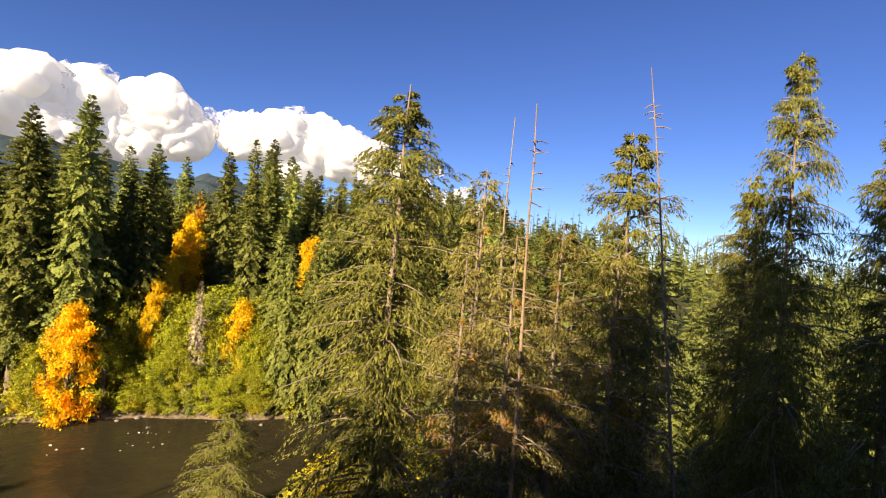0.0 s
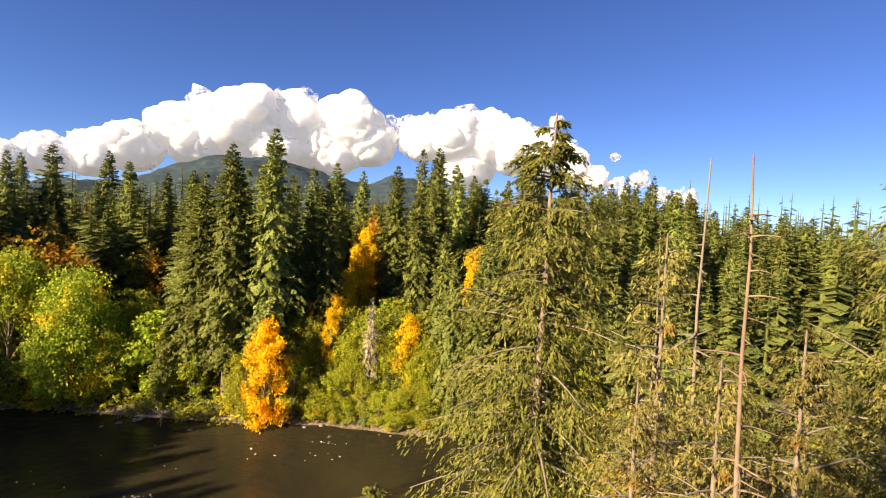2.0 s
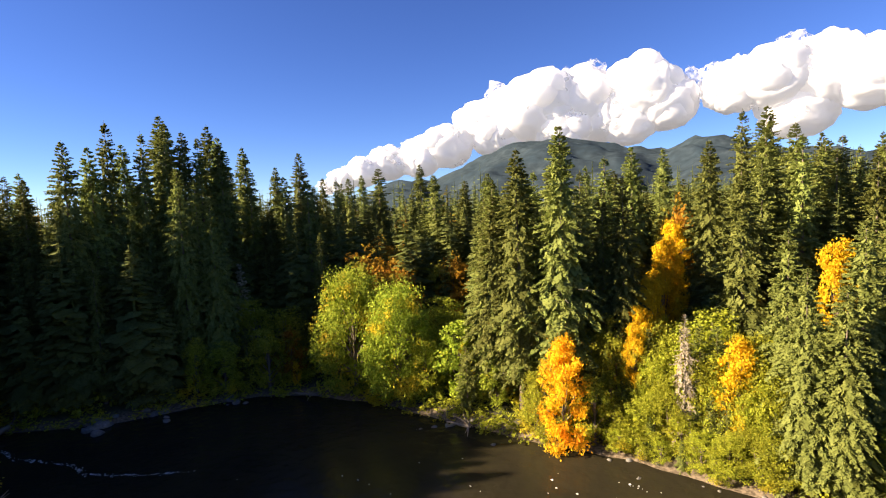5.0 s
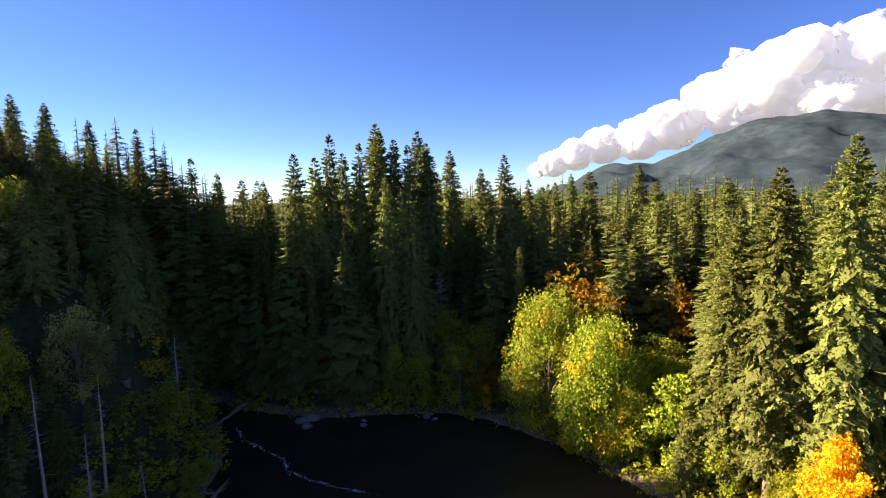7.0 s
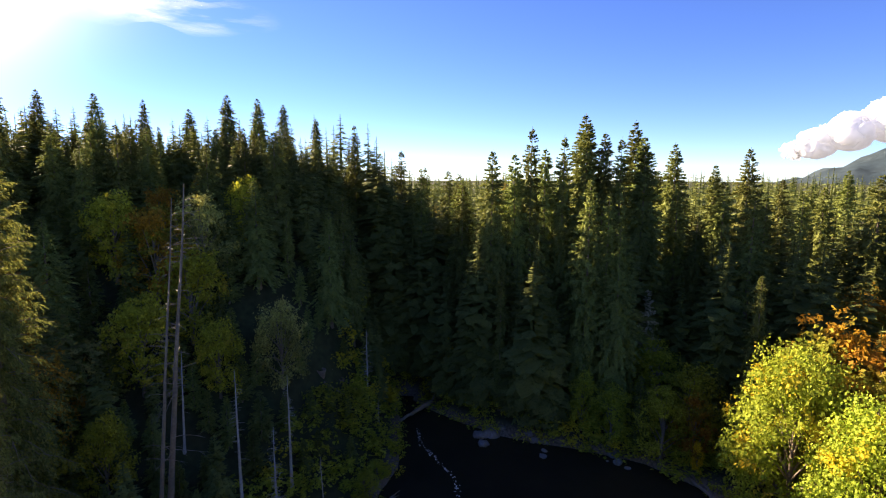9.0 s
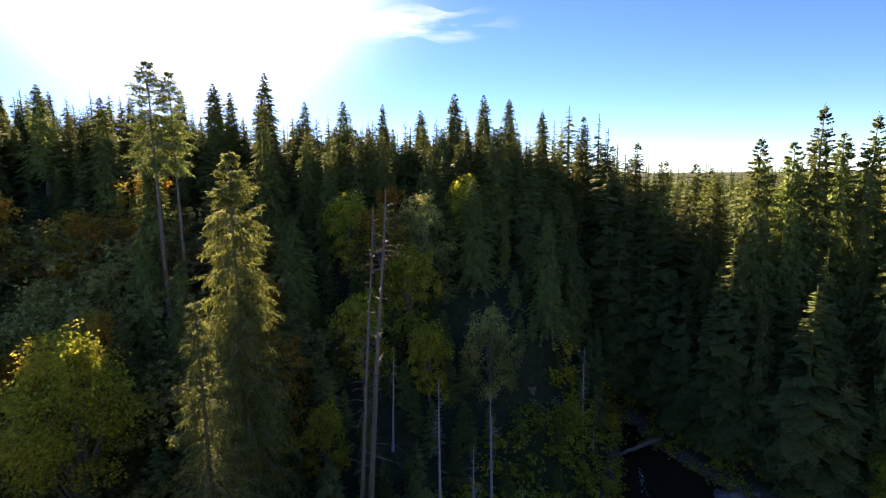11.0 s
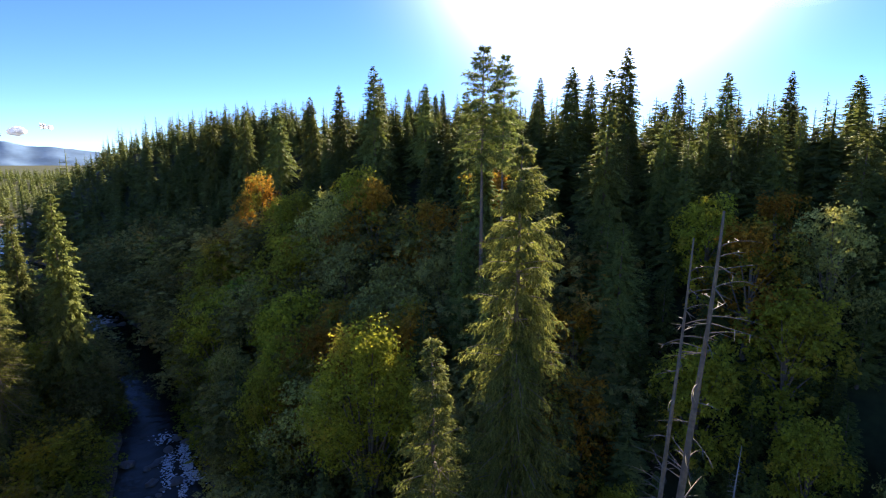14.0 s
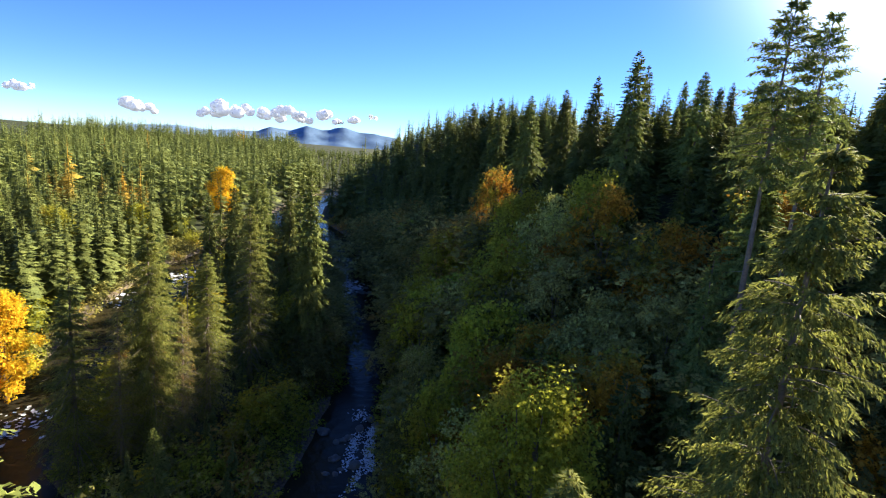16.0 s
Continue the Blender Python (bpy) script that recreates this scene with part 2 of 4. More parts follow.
def outward(v, q, cx=0.0, cy=0.0, lift=0.45, cz=None, own=0.74):
    """Turn every leaf quad to face away from the crown's middle and give it rounded normals, as the mass of a crown is shaded."""
    v, q = np.asarray(v, float), np.asarray(q)
    face = v[q]
    n = np.cross(face[:, 2] - face[:, 0], face[:, 3] - face[:, 1])
    n /= np.linalg.norm(n, axis=1, keepdims=True) + 1e-9
    m = face.mean(1)
    o = np.stack([m[:, 0] - cx, m[:, 1] - cy, 0 * m[:, 0]], 1)
    if cz is None:
        o[:, 2] = lift * (np.linalg.norm(o, axis=1) + 0.3)
    else:
        o[:, 2] = m[:, 2] - cz
    o /= np.linalg.norm(o, axis=1, keepdims=True) + 1e-9
    back = (n * o).sum(1) < 0
    n[back] *= -1
    q = q.copy()
    q[back] = q[back][:, ::-1]
    out = o * (1 - own) + n * own
    out /= np.linalg.norm(out, axis=1, keepdims=True) + 1e-9
    per = np.zeros_like(v)
    per[q] = out[:, None]
    return v, q, per


def leaf_mesh(name, v, q, material, normals):
    me = quad_mesh(name, v, q, material, True)
    a = me.attributes.new("custom_normal", "FLOAT_VECTOR", "POINT")
    a.data.foreach_set("vector", np.asarray(normals, np.float32).ravel())
    return me


def part(name, me, parent, label=""):
    ob = new(name, me)
    ob.parent = parent
    return tagged(ob, label)


def thing(name, x, y, z, label, category, group="", kind=""):
    ob = new(name)
    ob.location = (x, y, z)
    ob.empty_display_size = 0.3
    return tagged(ob, label, category, group, kind)


def tube(path, radii, sides=7):
    """Vertices and quads of a tapered tube along a path."""
    path, radii = np.asarray(path, float), np.asarray(radii, float)
    d = np.gradient(path, axis=0)
    d /= np.linalg.norm(d, axis=1, keepdims=True) + 1e-9
    ref = np.where(np.abs(d[:, 2:3]) > 0.8, [[1.0, 0, 0]], [[0, 0, 1.0]])
    u = np.cross(d, ref)
    u /= np.linalg.norm(u, axis=1, keepdims=True) + 1e-9
    v = np.cross(d, u)
    a = np.linspace(0, 2 * np.pi, sides, endpoint=False)
    ring = path[:, None] + radii[:, None, None] * (np.cos(a)[None, :, None] * u[:, None] + np.sin(a)[None, :, None] * v[:, None])
    n = len(path)
    i, j = np.meshgrid(np.arange(n - 1), np.arange(sides), indexing="ij")
    k = (j + 1) % sides
    quads = np.stack([i * sides + j, i * sides + k, (i + 1) * sides + k, (i + 1) * sides + j], -1).reshape(-1, 4)
    return ring.reshape(-1, 3), quads


def joined(pieces):
    vs, qs, at = [], [], 0
    for v, q in pieces:
        vs.append(v)
        qs.append(np.asarray(q) + at)
        at += len(v)
    return np.concatenate(vs), np.concatenate(qs)


def kites(p, d, length, width, roll, sag=0.12):
    """One leaf-spray quad for each base point p along direction d."""
    d = d / (np.linalg.norm(d, axis=-1, keepdims=True) + 1e-9)
    up = np.zeros_like(d)
    up[:, 2] = 1
    side = np.cross(d, up)
    side /= np.linalg.norm(side, axis=-1, keepdims=True) + 1e-6
    nrm = np.cross(side, d)
    c, s = np.cos(roll)[:, None], np.sin(roll)[:, None]
    side = c * side + s * nrm
    L, w = length[:, None], width[:, None]
    mid = p + d * L * 0.45
    v = np.stack([p, mid + side * w, p + d * L - up * sag * L, mid - side * w], 1)
    v[:, 1, 2] -= sag * length * 0.7
    v[:, 3, 2] -= sag * length * 0.7
    return v.reshape(-1, 3), np.arange(4 * len(p)).reshape(-1, 4)


def conifer_crown(rng, h, r, base, nb, ns, droop=0.35, shape=0.85, spray=0.3, ragged=0.5, lift=0.45, slim=1.0, core=0.9, crowd=0.8, tumble=0.3):
    """Branches in a spiral up the stem, each carrying pairs of needle sprays, round a core of inner foliage."""
    s = np.sort(rng.uniform(0, 1, nb)) ** crowd
    z0 = h * (base + (0.985 - base) * s)
    lobe = 1 + 0.22 * np.sin(s * rng.uniform(9, 16) + rng.uniform(0, 6)) * (1 - s)
    env = np.minimum((1 - s) ** shape, 0.035 + 2.1 * (1 - s)) * np.clip(0.5 + s * 5, 0, 1) * lobe
    L = r * env * (1 - ragged * rng.uniform(0, 1, nb) ** 1.6 * (0.3 + 0.7 * (1 - s))) * 1.12 + 0.10
    az = np.arange(nb) * 2.399 + rng.normal(0, 0.6, nb)
    el = -0.15 + (lift + 0.35) * s ** 1.5 + rng.normal(0, 0.16, nb) * (1.1 - s)
    fall = (droop * np.clip(1.15 - s, 0.15, 1))[:, None]
    t = (np.arange(ns) + 0.6) / ns * 0.75 + 0.25
    T = t[None] + rng.uniform(-0.4, 0.4, (nb, ns)) / ns
    px = L[:, None] * T
    pz = z0[:, None] + L[:, None] * (T * np.tan(el)[:, None] - fall * T ** 2)
    ca, sa = np.cos(az)[:, None], np.sin(az)[:, None]
    base_p = np.stack([px * ca, px * sa, pz], -1)
    out = []
    for side in (-1, 1):
        a = az[:, None] + side * (rng.uniform(0.1, 1.25, (nb, ns)) * (1.15 - 0.6 * T))
        dz = np.tan(el)[:, None] - 1.5 * fall * T + rng.normal(0, tumble, (nb, ns)) - 0.15 * (1 - s)[:, None]
        d = np.stack([np.cos(a), np.sin(a), dz], -1).reshape(-1, 3)
        ln = (spray * L[:, None] * (1.15 - 0.6 * T) * rng.uniform(0.6, 1.3, (nb, ns)) + 0.32 * spray * r).ravel()
        out.append(kites(base_p.reshape(-1, 3), d, ln, slim * ln * rng.uniform(0.20, 0.36, ln.size), rng.normal(0, 0.75, ln.size)))
    if core:                                            # inner foliage close to the stem
        k = max(12, int(2.2 * core * nb))
        f = rng.uniform(0, 0.93, k) ** 0.9
        e = r * np.minimum((1 - f) ** shape, 0.035 + 2.1 * (1 - f)) * np.clip(0.5 + f * 5, 0, 1)
        a = rng.uniform(0, 6.283, k)
        d = np.stack([np.cos(a), np.sin(a), 0 * a], -1)
        p = d * (e * rng.uniform(0.28, 0.5, k))[:, None]
        p[:, 2] = h * (base + (0.98 - base) * f) + 0.25 * e
        ln = 0.34 * e * rng.uniform(0.7, 1.3, k) + 0.2
        out.append(kites(p, d * 0.45 + np.array([0, 0, -0.9]) + rng.normal(0, 0.15, (k, 3)), ln, 0.34 * ln, rng.normal(0, 0.5, k)))
    k = 16                                              # the leader at the top
    a = rng.uniform(0, 6.28, k)
    u = np.arange(k) / k
    p = np.stack([0 * a, 0 * a, h * (0.952 + 0.042 * u)], -1)
    ln = 0.015 * h * (1.25 - u) + 0.1
    out.append(kites(p, np.stack([np.cos(a), np.sin(a), 1.0 + 1.5 * u], -1), ln, 0.15 * ln, rng.normal(0, 0.8, k)))
    return outward(*joined(out))


def fine_crown(rng, h, r, base, nb, ns, nk, droop=0.5, shape=0.5, ragged=0.7, hang=0.5, leaf=0.34):
    """A crown seen close by: boughs with side twigs, and small needle sprays along each twig."""
    s = 1 - np.sort(rng.uniform(0, 1, nb))[::-1] ** 0.85
    z0 = h * (base + (0.98 - base) * s)
    L = r * np.minimum((1 - s) ** shape, 0.05 + 2.6 * (1 - s)) * rng.uniform(1 - ragged, 1.15, nb) * np.clip(0.5 + s * 5, 0, 1) + 0.12
    droop = (droop * np.clip(1.25 - s, 0.25, 1))[:, None]
    az = np.arange(nb) * 2.399 + rng.normal(0, 0.6, nb)
    el = np.tan(-0.1 + 0.5 * s + rng.normal(0, 0.15, nb))
    T = (np.arange(ns)[None] + rng.uniform(0.2, 0.9, (nb, ns))) / ns * 0.85 + 0.15
    P = np.stack([L[:, None] * T * np.cos(az)[:, None], L[:, None] * T * np.sin(az)[:, None], z0[:, None] + L[:, None] * (T * el[:, None] - droop * T ** 2)], -1)
    side = np.where(np.arange(ns) % 2 == 0, 1.0, -1.0)[None]
    A = az[:, None] + side * rng.uniform(0.1, 1.2, (nb, ns)) * (1.2 - 0.7 * T)
    D = np.stack([np.cos(A), np.sin(A), el[:, None] - 1.5 * droop * T - hang * rng.uniform(0.1, 1.0, (nb, ns))], -1)
    D /= np.linalg.norm(D, axis=-1, keepdims=True)
    TL = L[:, None] * 0.40 * (1.2 - 0.7 * T) * rng.uniform(0.6, 1.3, (nb, ns)) + 0.18
    U = (np.arange(nk) + 0.3) / nk
    Q = P[:, :, None] + D[:, :, None] * (TL[..., None] * U)[..., None]
    Q[..., 2] -= 0.25 * hang * TL[..., None] * U ** 2
    K = D[:, :, None] + rng.normal(0, 0.45, Q.shape)
    K[..., 2] -= 0.6 * hang
    n = Q[..., 0].size
    ln = leaf * rng.uniform(0.6, 1.4, n)
    crown = outward(*kites(Q.reshape(-1, 3), K.reshape(-1, 3), ln, ln * rng.uniform(0.085, 0.165, n), rng.normal(0, 0.8, n), 0.2), own=0.7)
    boughs = []
    for i in range(0, nb, 2):
        t, fall = np.linspace(0, 1, 5), droop[i, 0]
        path = np.c_[L[i] * t * np.cos(az[i]), L[i] * t * np.sin(az[i]), z0[i] + L[i] * (t * el[i] - fall * t ** 2)]
        boughs.append(tube(path, 0.012 + (0.010 * L[i] + 0.012) * (1 - t), 4))
    return crown, joined(boughs)


def stem_line(rng, h, bend, n):
    """The slightly crooked middle line of a trunk."""
    z = np.linspace(-0.6, h, n)
    return np.c_[np.cumsum(rng.normal(0, bend * h / n, (n, 2)), 0) * np.clip(z / h, 0, 1)[:, None], z]


def stem(rng, h, r0, bend=0.01, n=9, top=0.12, sides=8, line=None):
    line = stem_line(rng, h, bend, n) if line is None else line
    z = line[:, 2]
    f = np.clip(z / h, 0, 1)
    rad = r0 * (1 - (1 - top) * f) * (1 + 0.6 * np.exp(-np.clip(z, 0, None) / (0.03 * h + 0.1)))
    return tube(line, rad, sides)


def bare_limbs(rng, h, lo, hi, count, length, rad, droop=0.2, forks=1, line=None):
    """Thin dead branches round a stem."""
    out = []
    for _ in range(count):
        f = rng.uniform(lo, hi)
        a, L = rng.uniform(0, 6.28), length * rng.uniform(0.35, 1.0) * (1.15 - 0.75 * f)
        t = np.linspace(0, 1, 5)
        k = rng.normal(0, 0.25)
        ang = a + k * t
        path = np.c_[np.cos(ang) * L * t, np.sin(ang) * L * t, f * h + L * (rng.uniform(-0.1, 0.35) * t - droop * t ** 2)]
        if line is not None:
            path[:, :2] += [np.interp(f * h, line[:, 2], line[:, k]) for k in (0, 1)]
        out.append(tube(path, rad * (1.0 - 0.85 * t) * (1.1 - 0.6 * f), 4))
        for _ in range(forks):
            i = rng.integers(1, 4)
            b = a + rng.choice([-1, 1]) * rng.uniform(0.5, 1.1)
            l2 = L * rng.uniform(0.2, 0.4)
            t2 = np.linspace(0, 1, 3)
            p2 = path[i] + np.c_[np.cos(b) * l2 * t2, np.sin(b) * l2 * t2, -0.2 * l2 * t2]
            out.append(tube(p2, rad * 0.4 * (1 - 0.8 * t2), 4))
    return joined(out)


def leafy(rng, lobes, leaves, size, hollow=0.6):
    """Leaves gathered in clumps over the outside of rounded lobes (x, y, z, rx, rz)."""
    out = []
    lobes = np.asarray(lobes, float)
    share = lobes[:, 3] ** 2
    counts = (leaves * share / share.sum()).astype(int)
    for (x, y, z, rx, rz), c in zip(lobes, counts):
        clumps = max(6, c // 28)
        cd = rng.normal(0, 1, (clumps, 3))
        cd /= np.linalg.norm(cd, axis=1, keepdims=True)
        cr = rng.uniform(hollow, 1.05, clumps)
        which = rng.integers(0, clumps, c)
        spread = rng.normal(0, 0.2, (c, 3))
        q = cd[which] * cr[which, None] + spread
        p = np.c_[x + q[:, 0] * rx, y + q[:, 1] * rx, z + q[:, 2] * rz]
        d = cd[which] * 0.6 + rng.normal(0, 0.7, (c, 3))
        d[:, 2] -= 0.35
        ln = size * rng.uniform(0.6, 1.35, c)
        out.append(outward(*kites(p, d, ln, ln * rng.uniform(0.35, 0.55, c), rng.normal(0, 0.9, c), 0.15), x, y, cz=z - 0.25 * rz, own=0.85))
    return (*joined([(v, q) for v, q, m in out]), np.concatenate([m for v, q, m in out]))


def limbs_to(rng, trunk_h, lobes, r0):
    out = []
    for x, y, z, rx, rz in lobes:
        s = rng.uniform(0.25, 0.75) * min(trunk_h, z)
        t = np.linspace(0, 1, 6)[:, None]
        a, b = np.array([0, 0, s]), np.array([x, y, z])
        m = (a + b) / 2 + np.array([0, 0, 0.12 * np.linalg.norm(b - a)])
        path = (1 - t) ** 2 * a + 2 * t * (1 - t) * m + t ** 2 * b
        out.append(tube(path, r0 * 0.45 * (1 - 0.8 * t[:, 0]), 5))
    return joined(out)


# ---- land and water ----
WEST_POOL = [(14.5, 56.5), (8, 59.5), (2.5, 62), (-8, 64), (-15, 66.5), (-22, 68.5), (-32, 72), (-45, 73), (-53, 71), (-60, 65), (-67, 58), (-74, 54.5),
             (-81, 52), (-86, 52.5), (-89, 51.5), (-86, 49.8), (-79.5, 47.5), (-73, 45), (-66, 42), (-60.5, 37), (-55, 31), (-50, 20), (-46, 5),
             (-46, -12), (-52, -28), (-58, -53), (-68, -79), (-71, -116), (-76, -160), (-78, -192), (-72, -245), (-82, -300), (-120, -400)]
EAST_SIDE = [(-95, -400), (-60, -300), (-46, -245), (-42, -205), (-25, -165), (-13, -130), (-9, -100), (-8, -74), (-2, -56), (12, -36), (12, -24), (4, -14),
             (0, -4), (-2, 8), (-1, 20), (6, 30), (12, 36), (17, 42), (40, 48), (90, 48), (180, 45), (180, 66), (90, 60), (40, 54)]
ISLAND = [(-38, -28), (-44, -38), (-50, -53), (-55, -69), (-58, -92), (-63, -130), (-63, -168), (-55, -192), (-44, -172), (-34, -140), (-26, -112), (-19, -84),
          (-17, -62), (-18, -44), (-26, -32)]

# unseen islet, added to carry the trees that shade the near bank
SHADE_ISLET = [(-6, -14), (-9, -8), (-11, -2), (-12, 5), (-16, 6.5), (-20, 0), (-21, -11), (-20, -18), (-12, -22), (-5, -20)]


def shore_distance(x, y, poly):
    """Distance to a polygon's edge, negative inside it."""
    x, y = np.asarray(x, float), np.asarray(y, float)
    best, inside = np.full(x.shape, 1e9), np.zeros(x.shape, bool)
    for (ax, ay), (bx, by) in zip(poly, poly[1:] + poly[:1]):
        dx, dy = bx - ax, by - ay
        t = np.clip(((x - ax) * dx + (y - ay) * dy) / (dx * dx + dy * dy), 0, 1)
        best = np.minimum(best, np.hypot(x - ax - t * dx, y - ay - t * dy))
        cross = (ay > y) != (by > y)
        inside ^= cross & (x < ax + (y - ay) * dx / (dy if dy else 1e-9))
    return np.where(inside, -best, best)


def dry(x, y):
    """Metres from the water's edge: positive on land."""
    return np.maximum(shore_distance(x, y, WEST_POOL + EAST_SIDE), np.maximum(-shore_distance(x, y, ISLAND), -shore_distance(x, y, SHADE_ISLET)))


def ramp(v, a, b):
    t = np.clip((v - a) / (b - a), 0, 1)
    return t * t * (3 - 2 * t)


def rough(x, y, s):
    return np.sin(x * s + 1.3 * np.sin(y * s * 0.7)) * np.cos(y * s * 1.1 + 0.8 * np.sin(x * s * 1.3))


def ground_z(x, y):
    x, y = np.asarray(x, float), np.asarray(y, float)
    sd = dry(x, y)
    bank = np.where(sd > 0, 2.2 * (1 - np.exp(-sd / 4.0)), np.maximum(-1.6, sd * 0.5))
    west = (33 + 6 * ramp(-y, -5, 45)) * ramp(-x + 0.10 * np.minimum(y, 0), 52, 104) * ramp(-y, -72, -36) * ramp(y, -520, -230)
    north = 9 * ramp(y, 72, 170) + 6 * ramp(x, 20, 90) * ramp(y, 60, 110)
    south = 3 * ramp(-y, 90, 300) + 15 * ramp(-y, 480, 720)
    land = west + north + south + (0.5 * rough(x, y, 0.11) + 0.3 * rough(x, y, 0.31))
    return bank + land * ramp(sd, 0.5, 14) + 0.12 * rough(x, y, 0.9) * (np.abs(sd) < 30)


def build_ground():
    def axis(lo, hi):
        mid = np.arange(lo, hi + 0.1, 2.5)
        out = 2.5 * np.cumsum(1.22 ** np.arange(1, 33))
        out = out[out < 4300]
        return np.r_[lo - out[::-1], mid, hi + out]
    xs, ys = axis(-150, 120), axis(-230, 190)
    X, Y = np.meshgrid(xs, ys)
    Z = ground_z(X, Y)
    n, m = X.shape
    i, j = np.meshgrid(np.arange(n - 1), np.arange(m - 1), indexing="ij")
    q = np.stack([i * m + j, i * m + j + 1, (i + 1) * m + j + 1, (i + 1) * m + j], -1).reshape(-1, 4)
    ob = new("ground", quad_mesh("ground", np.stack([X, Y, Z], -1).reshape(-1, 3), q, FLOOR, True))
    tagged(ob, "mossy brown forest floor sloping to the river banks", "ground", kind="structure")
    xs, ys = np.linspace(-140, 190, 60), np.linspace(-420, 90, 80)
    X, Y = np.meshgrid(xs, ys)
    n, m = X.shape
    i, j = np.meshgrid(np.arange(n - 1), np.arange(m - 1), indexing="ij")
    q = np.stack([i * m + j, i * m + j + 1, (i + 1) * m + j + 1, (i + 1) * m + j], -1).reshape(-1, 4)
    ob = new("water", quad_mesh("water", np.stack([X, Y, 0 * X], -1).reshape(-1, 3), q, WATER, True))
    tagged(ob, "dark tea-brown river water with small ripples", "river", kind="structure")


build_ground()

# ---- kinds of tree, each built once ----
TREES = {}


def add_kind(key, name, label, category, group, pieces):
    """Keep a thing's first copy far below ground until it is placed by the first call of plant()."""
    TREES[key] = [name, label, category, group, pieces, None]


def plant(key, x, y, height, z=None, width=1.0, turn=None, label="", lean=0.0):
    """A tree of a kind at a place; meshes are one unit high in metres of that kind's own height."""
    name, kind_label, category, group, (pieces, h0), first = TREES[key]
    if z is None:
        z = float(ground_z(x, y)) - 0.15
    k = height / h0
    turn = random.uniform(0, 360) if turn is None else turn
    m = pose(x, y, z, lean, 0, turn) @ Matrix.Diagonal((k * width, k * width, k, 1))
    if first is None:
        ob = thing(name, 0, 0, 0, label or kind_label, category, group)
        made = {}
        for pname, me, plabel in pieces:
            limb = pname in ("dead_branch", "branch_stub")
            made[pname] = tagged(part(pname, me, made["trunk"] if limb else ob, plabel), kind="stuff" if limb else "")
        ob.matrix_basis = m
        TREES[key][5] = ob
    else:
        keep = first.scale.copy()
        first.scale = (1, 1, 1)
        ob = copy_thing(first, m)
        first.scale = keep
        if label:
            tagged(ob, label)
    return ob


def conifer_kind(key, seed, h, r, base, nb, ns, needles, name, label, group, limbs=0, wood=None, **kw):
    rng = np.random.default_rng(seed)
    v, q, n = conifer_crown(rng, h, r, base, nb, ns, **kw)
    sv, sq = stem(rng, h * 0.985, 0.0105 * h + 0.05, top=0.05)
    pieces = [("trunk", quad_mesh("trunk", sv, sq, wood or BARK, True), ""), ("crown", leaf_mesh("crown", v, q, needles, n), "")]
    if limbs:
        bv, bq = bare_limbs(rng, h, 0.12, max(base + 0.25, 0.5), limbs, r * 0.9, 0.05)
        pieces.append(("dead_branch", quad_mesh("dead_branch", bv, bq, DEADWOOD, True), "bare grey branches"))
    add_kind(key, name, label, "tree", group, (pieces, h))


for i in range(5):
    conifer_kind(f"fir{i}", 10 + i, 34, 4.6 + 0.35 * i, 0.06 + 0.04 * (i % 3), 290, 15, FIR, "fir_tree",
                 "tall dark green fir tree with drooping boughs", "firs of the river forest", 8, droop=0.5, ragged=0.6, spray=0.13, shape=0.74, slim=1.5, lift=0.25, core=1.5)
for i in range(3):
    conifer_kind(f"hem{i}", 30 + i, 28, 4.4 + 0.3 * i, 0.04, 250, 13, HEMLOCK, "hemlock_tree",
                 "olive green hemlock tree with hanging sprays", "hemlocks of the river forest", 6, droop=0.5, ragged=0.6, spray=0.145, shape=0.70, slim=1.5, lift=0.25, core=1.5)
for i in range(2):
    conifer_kind(f"young{i}", 40 + i, 14, 2.6, 0.03, 130, 6, HEMLOCK, "young_conifer",
                 "young green conifer with a pointed top", "young conifers on the banks", 0, droop=0.25, ragged=0.35, spray=0.36)
conifer_kind("pale", 50, 12, 1.9, 0.1, 150, 8, PALE, "spruce_tree", "small pale grey-green spruce at the water", "pale spruces", 10, droop=0.2, spray=0.28)
conifer_kind("ghost", 51, 13, 1.9, 0.12, 150, 10, GHOST, "dead_conifer", "dead grey-brown conifer with drooping bare sprays", "standing dead trees", 30, DEADWOOD, droop=0.7, spray=0.16, ragged=0.7, slim=0.8)


def near_kind(key, seed, h, r, base, nb, ns, nk, needles, name, label, group, limbs=40, **kw):
    rng = np.random.default_rng(seed)
    crown, boughs = fine_crown(rng, h, r, base, nb, ns, nk, **kw)
    sv, sq = stem(rng, h * 0.985, 0.0095 * h + 0.04, 0.012, 12, 0.08)
    bv, bq = joined([boughs, bare_limbs(rng, h, 0.12, 0.8, limbs, r * 0.9, 0.03)])
    pieces = [("trunk", quad_mesh("trunk", sv, sq, BARK, True), ""), ("crown", leaf_mesh("crown", crown[0], crown[1], needles, crown[2]), ""),
              ("dead_branch", quad_mesh("dead_branch", bv, bq, DEADWOOD, True), "bare grey boughs and twigs")]
    add_kind(key, name, label, "tree", group, (pieces, h))


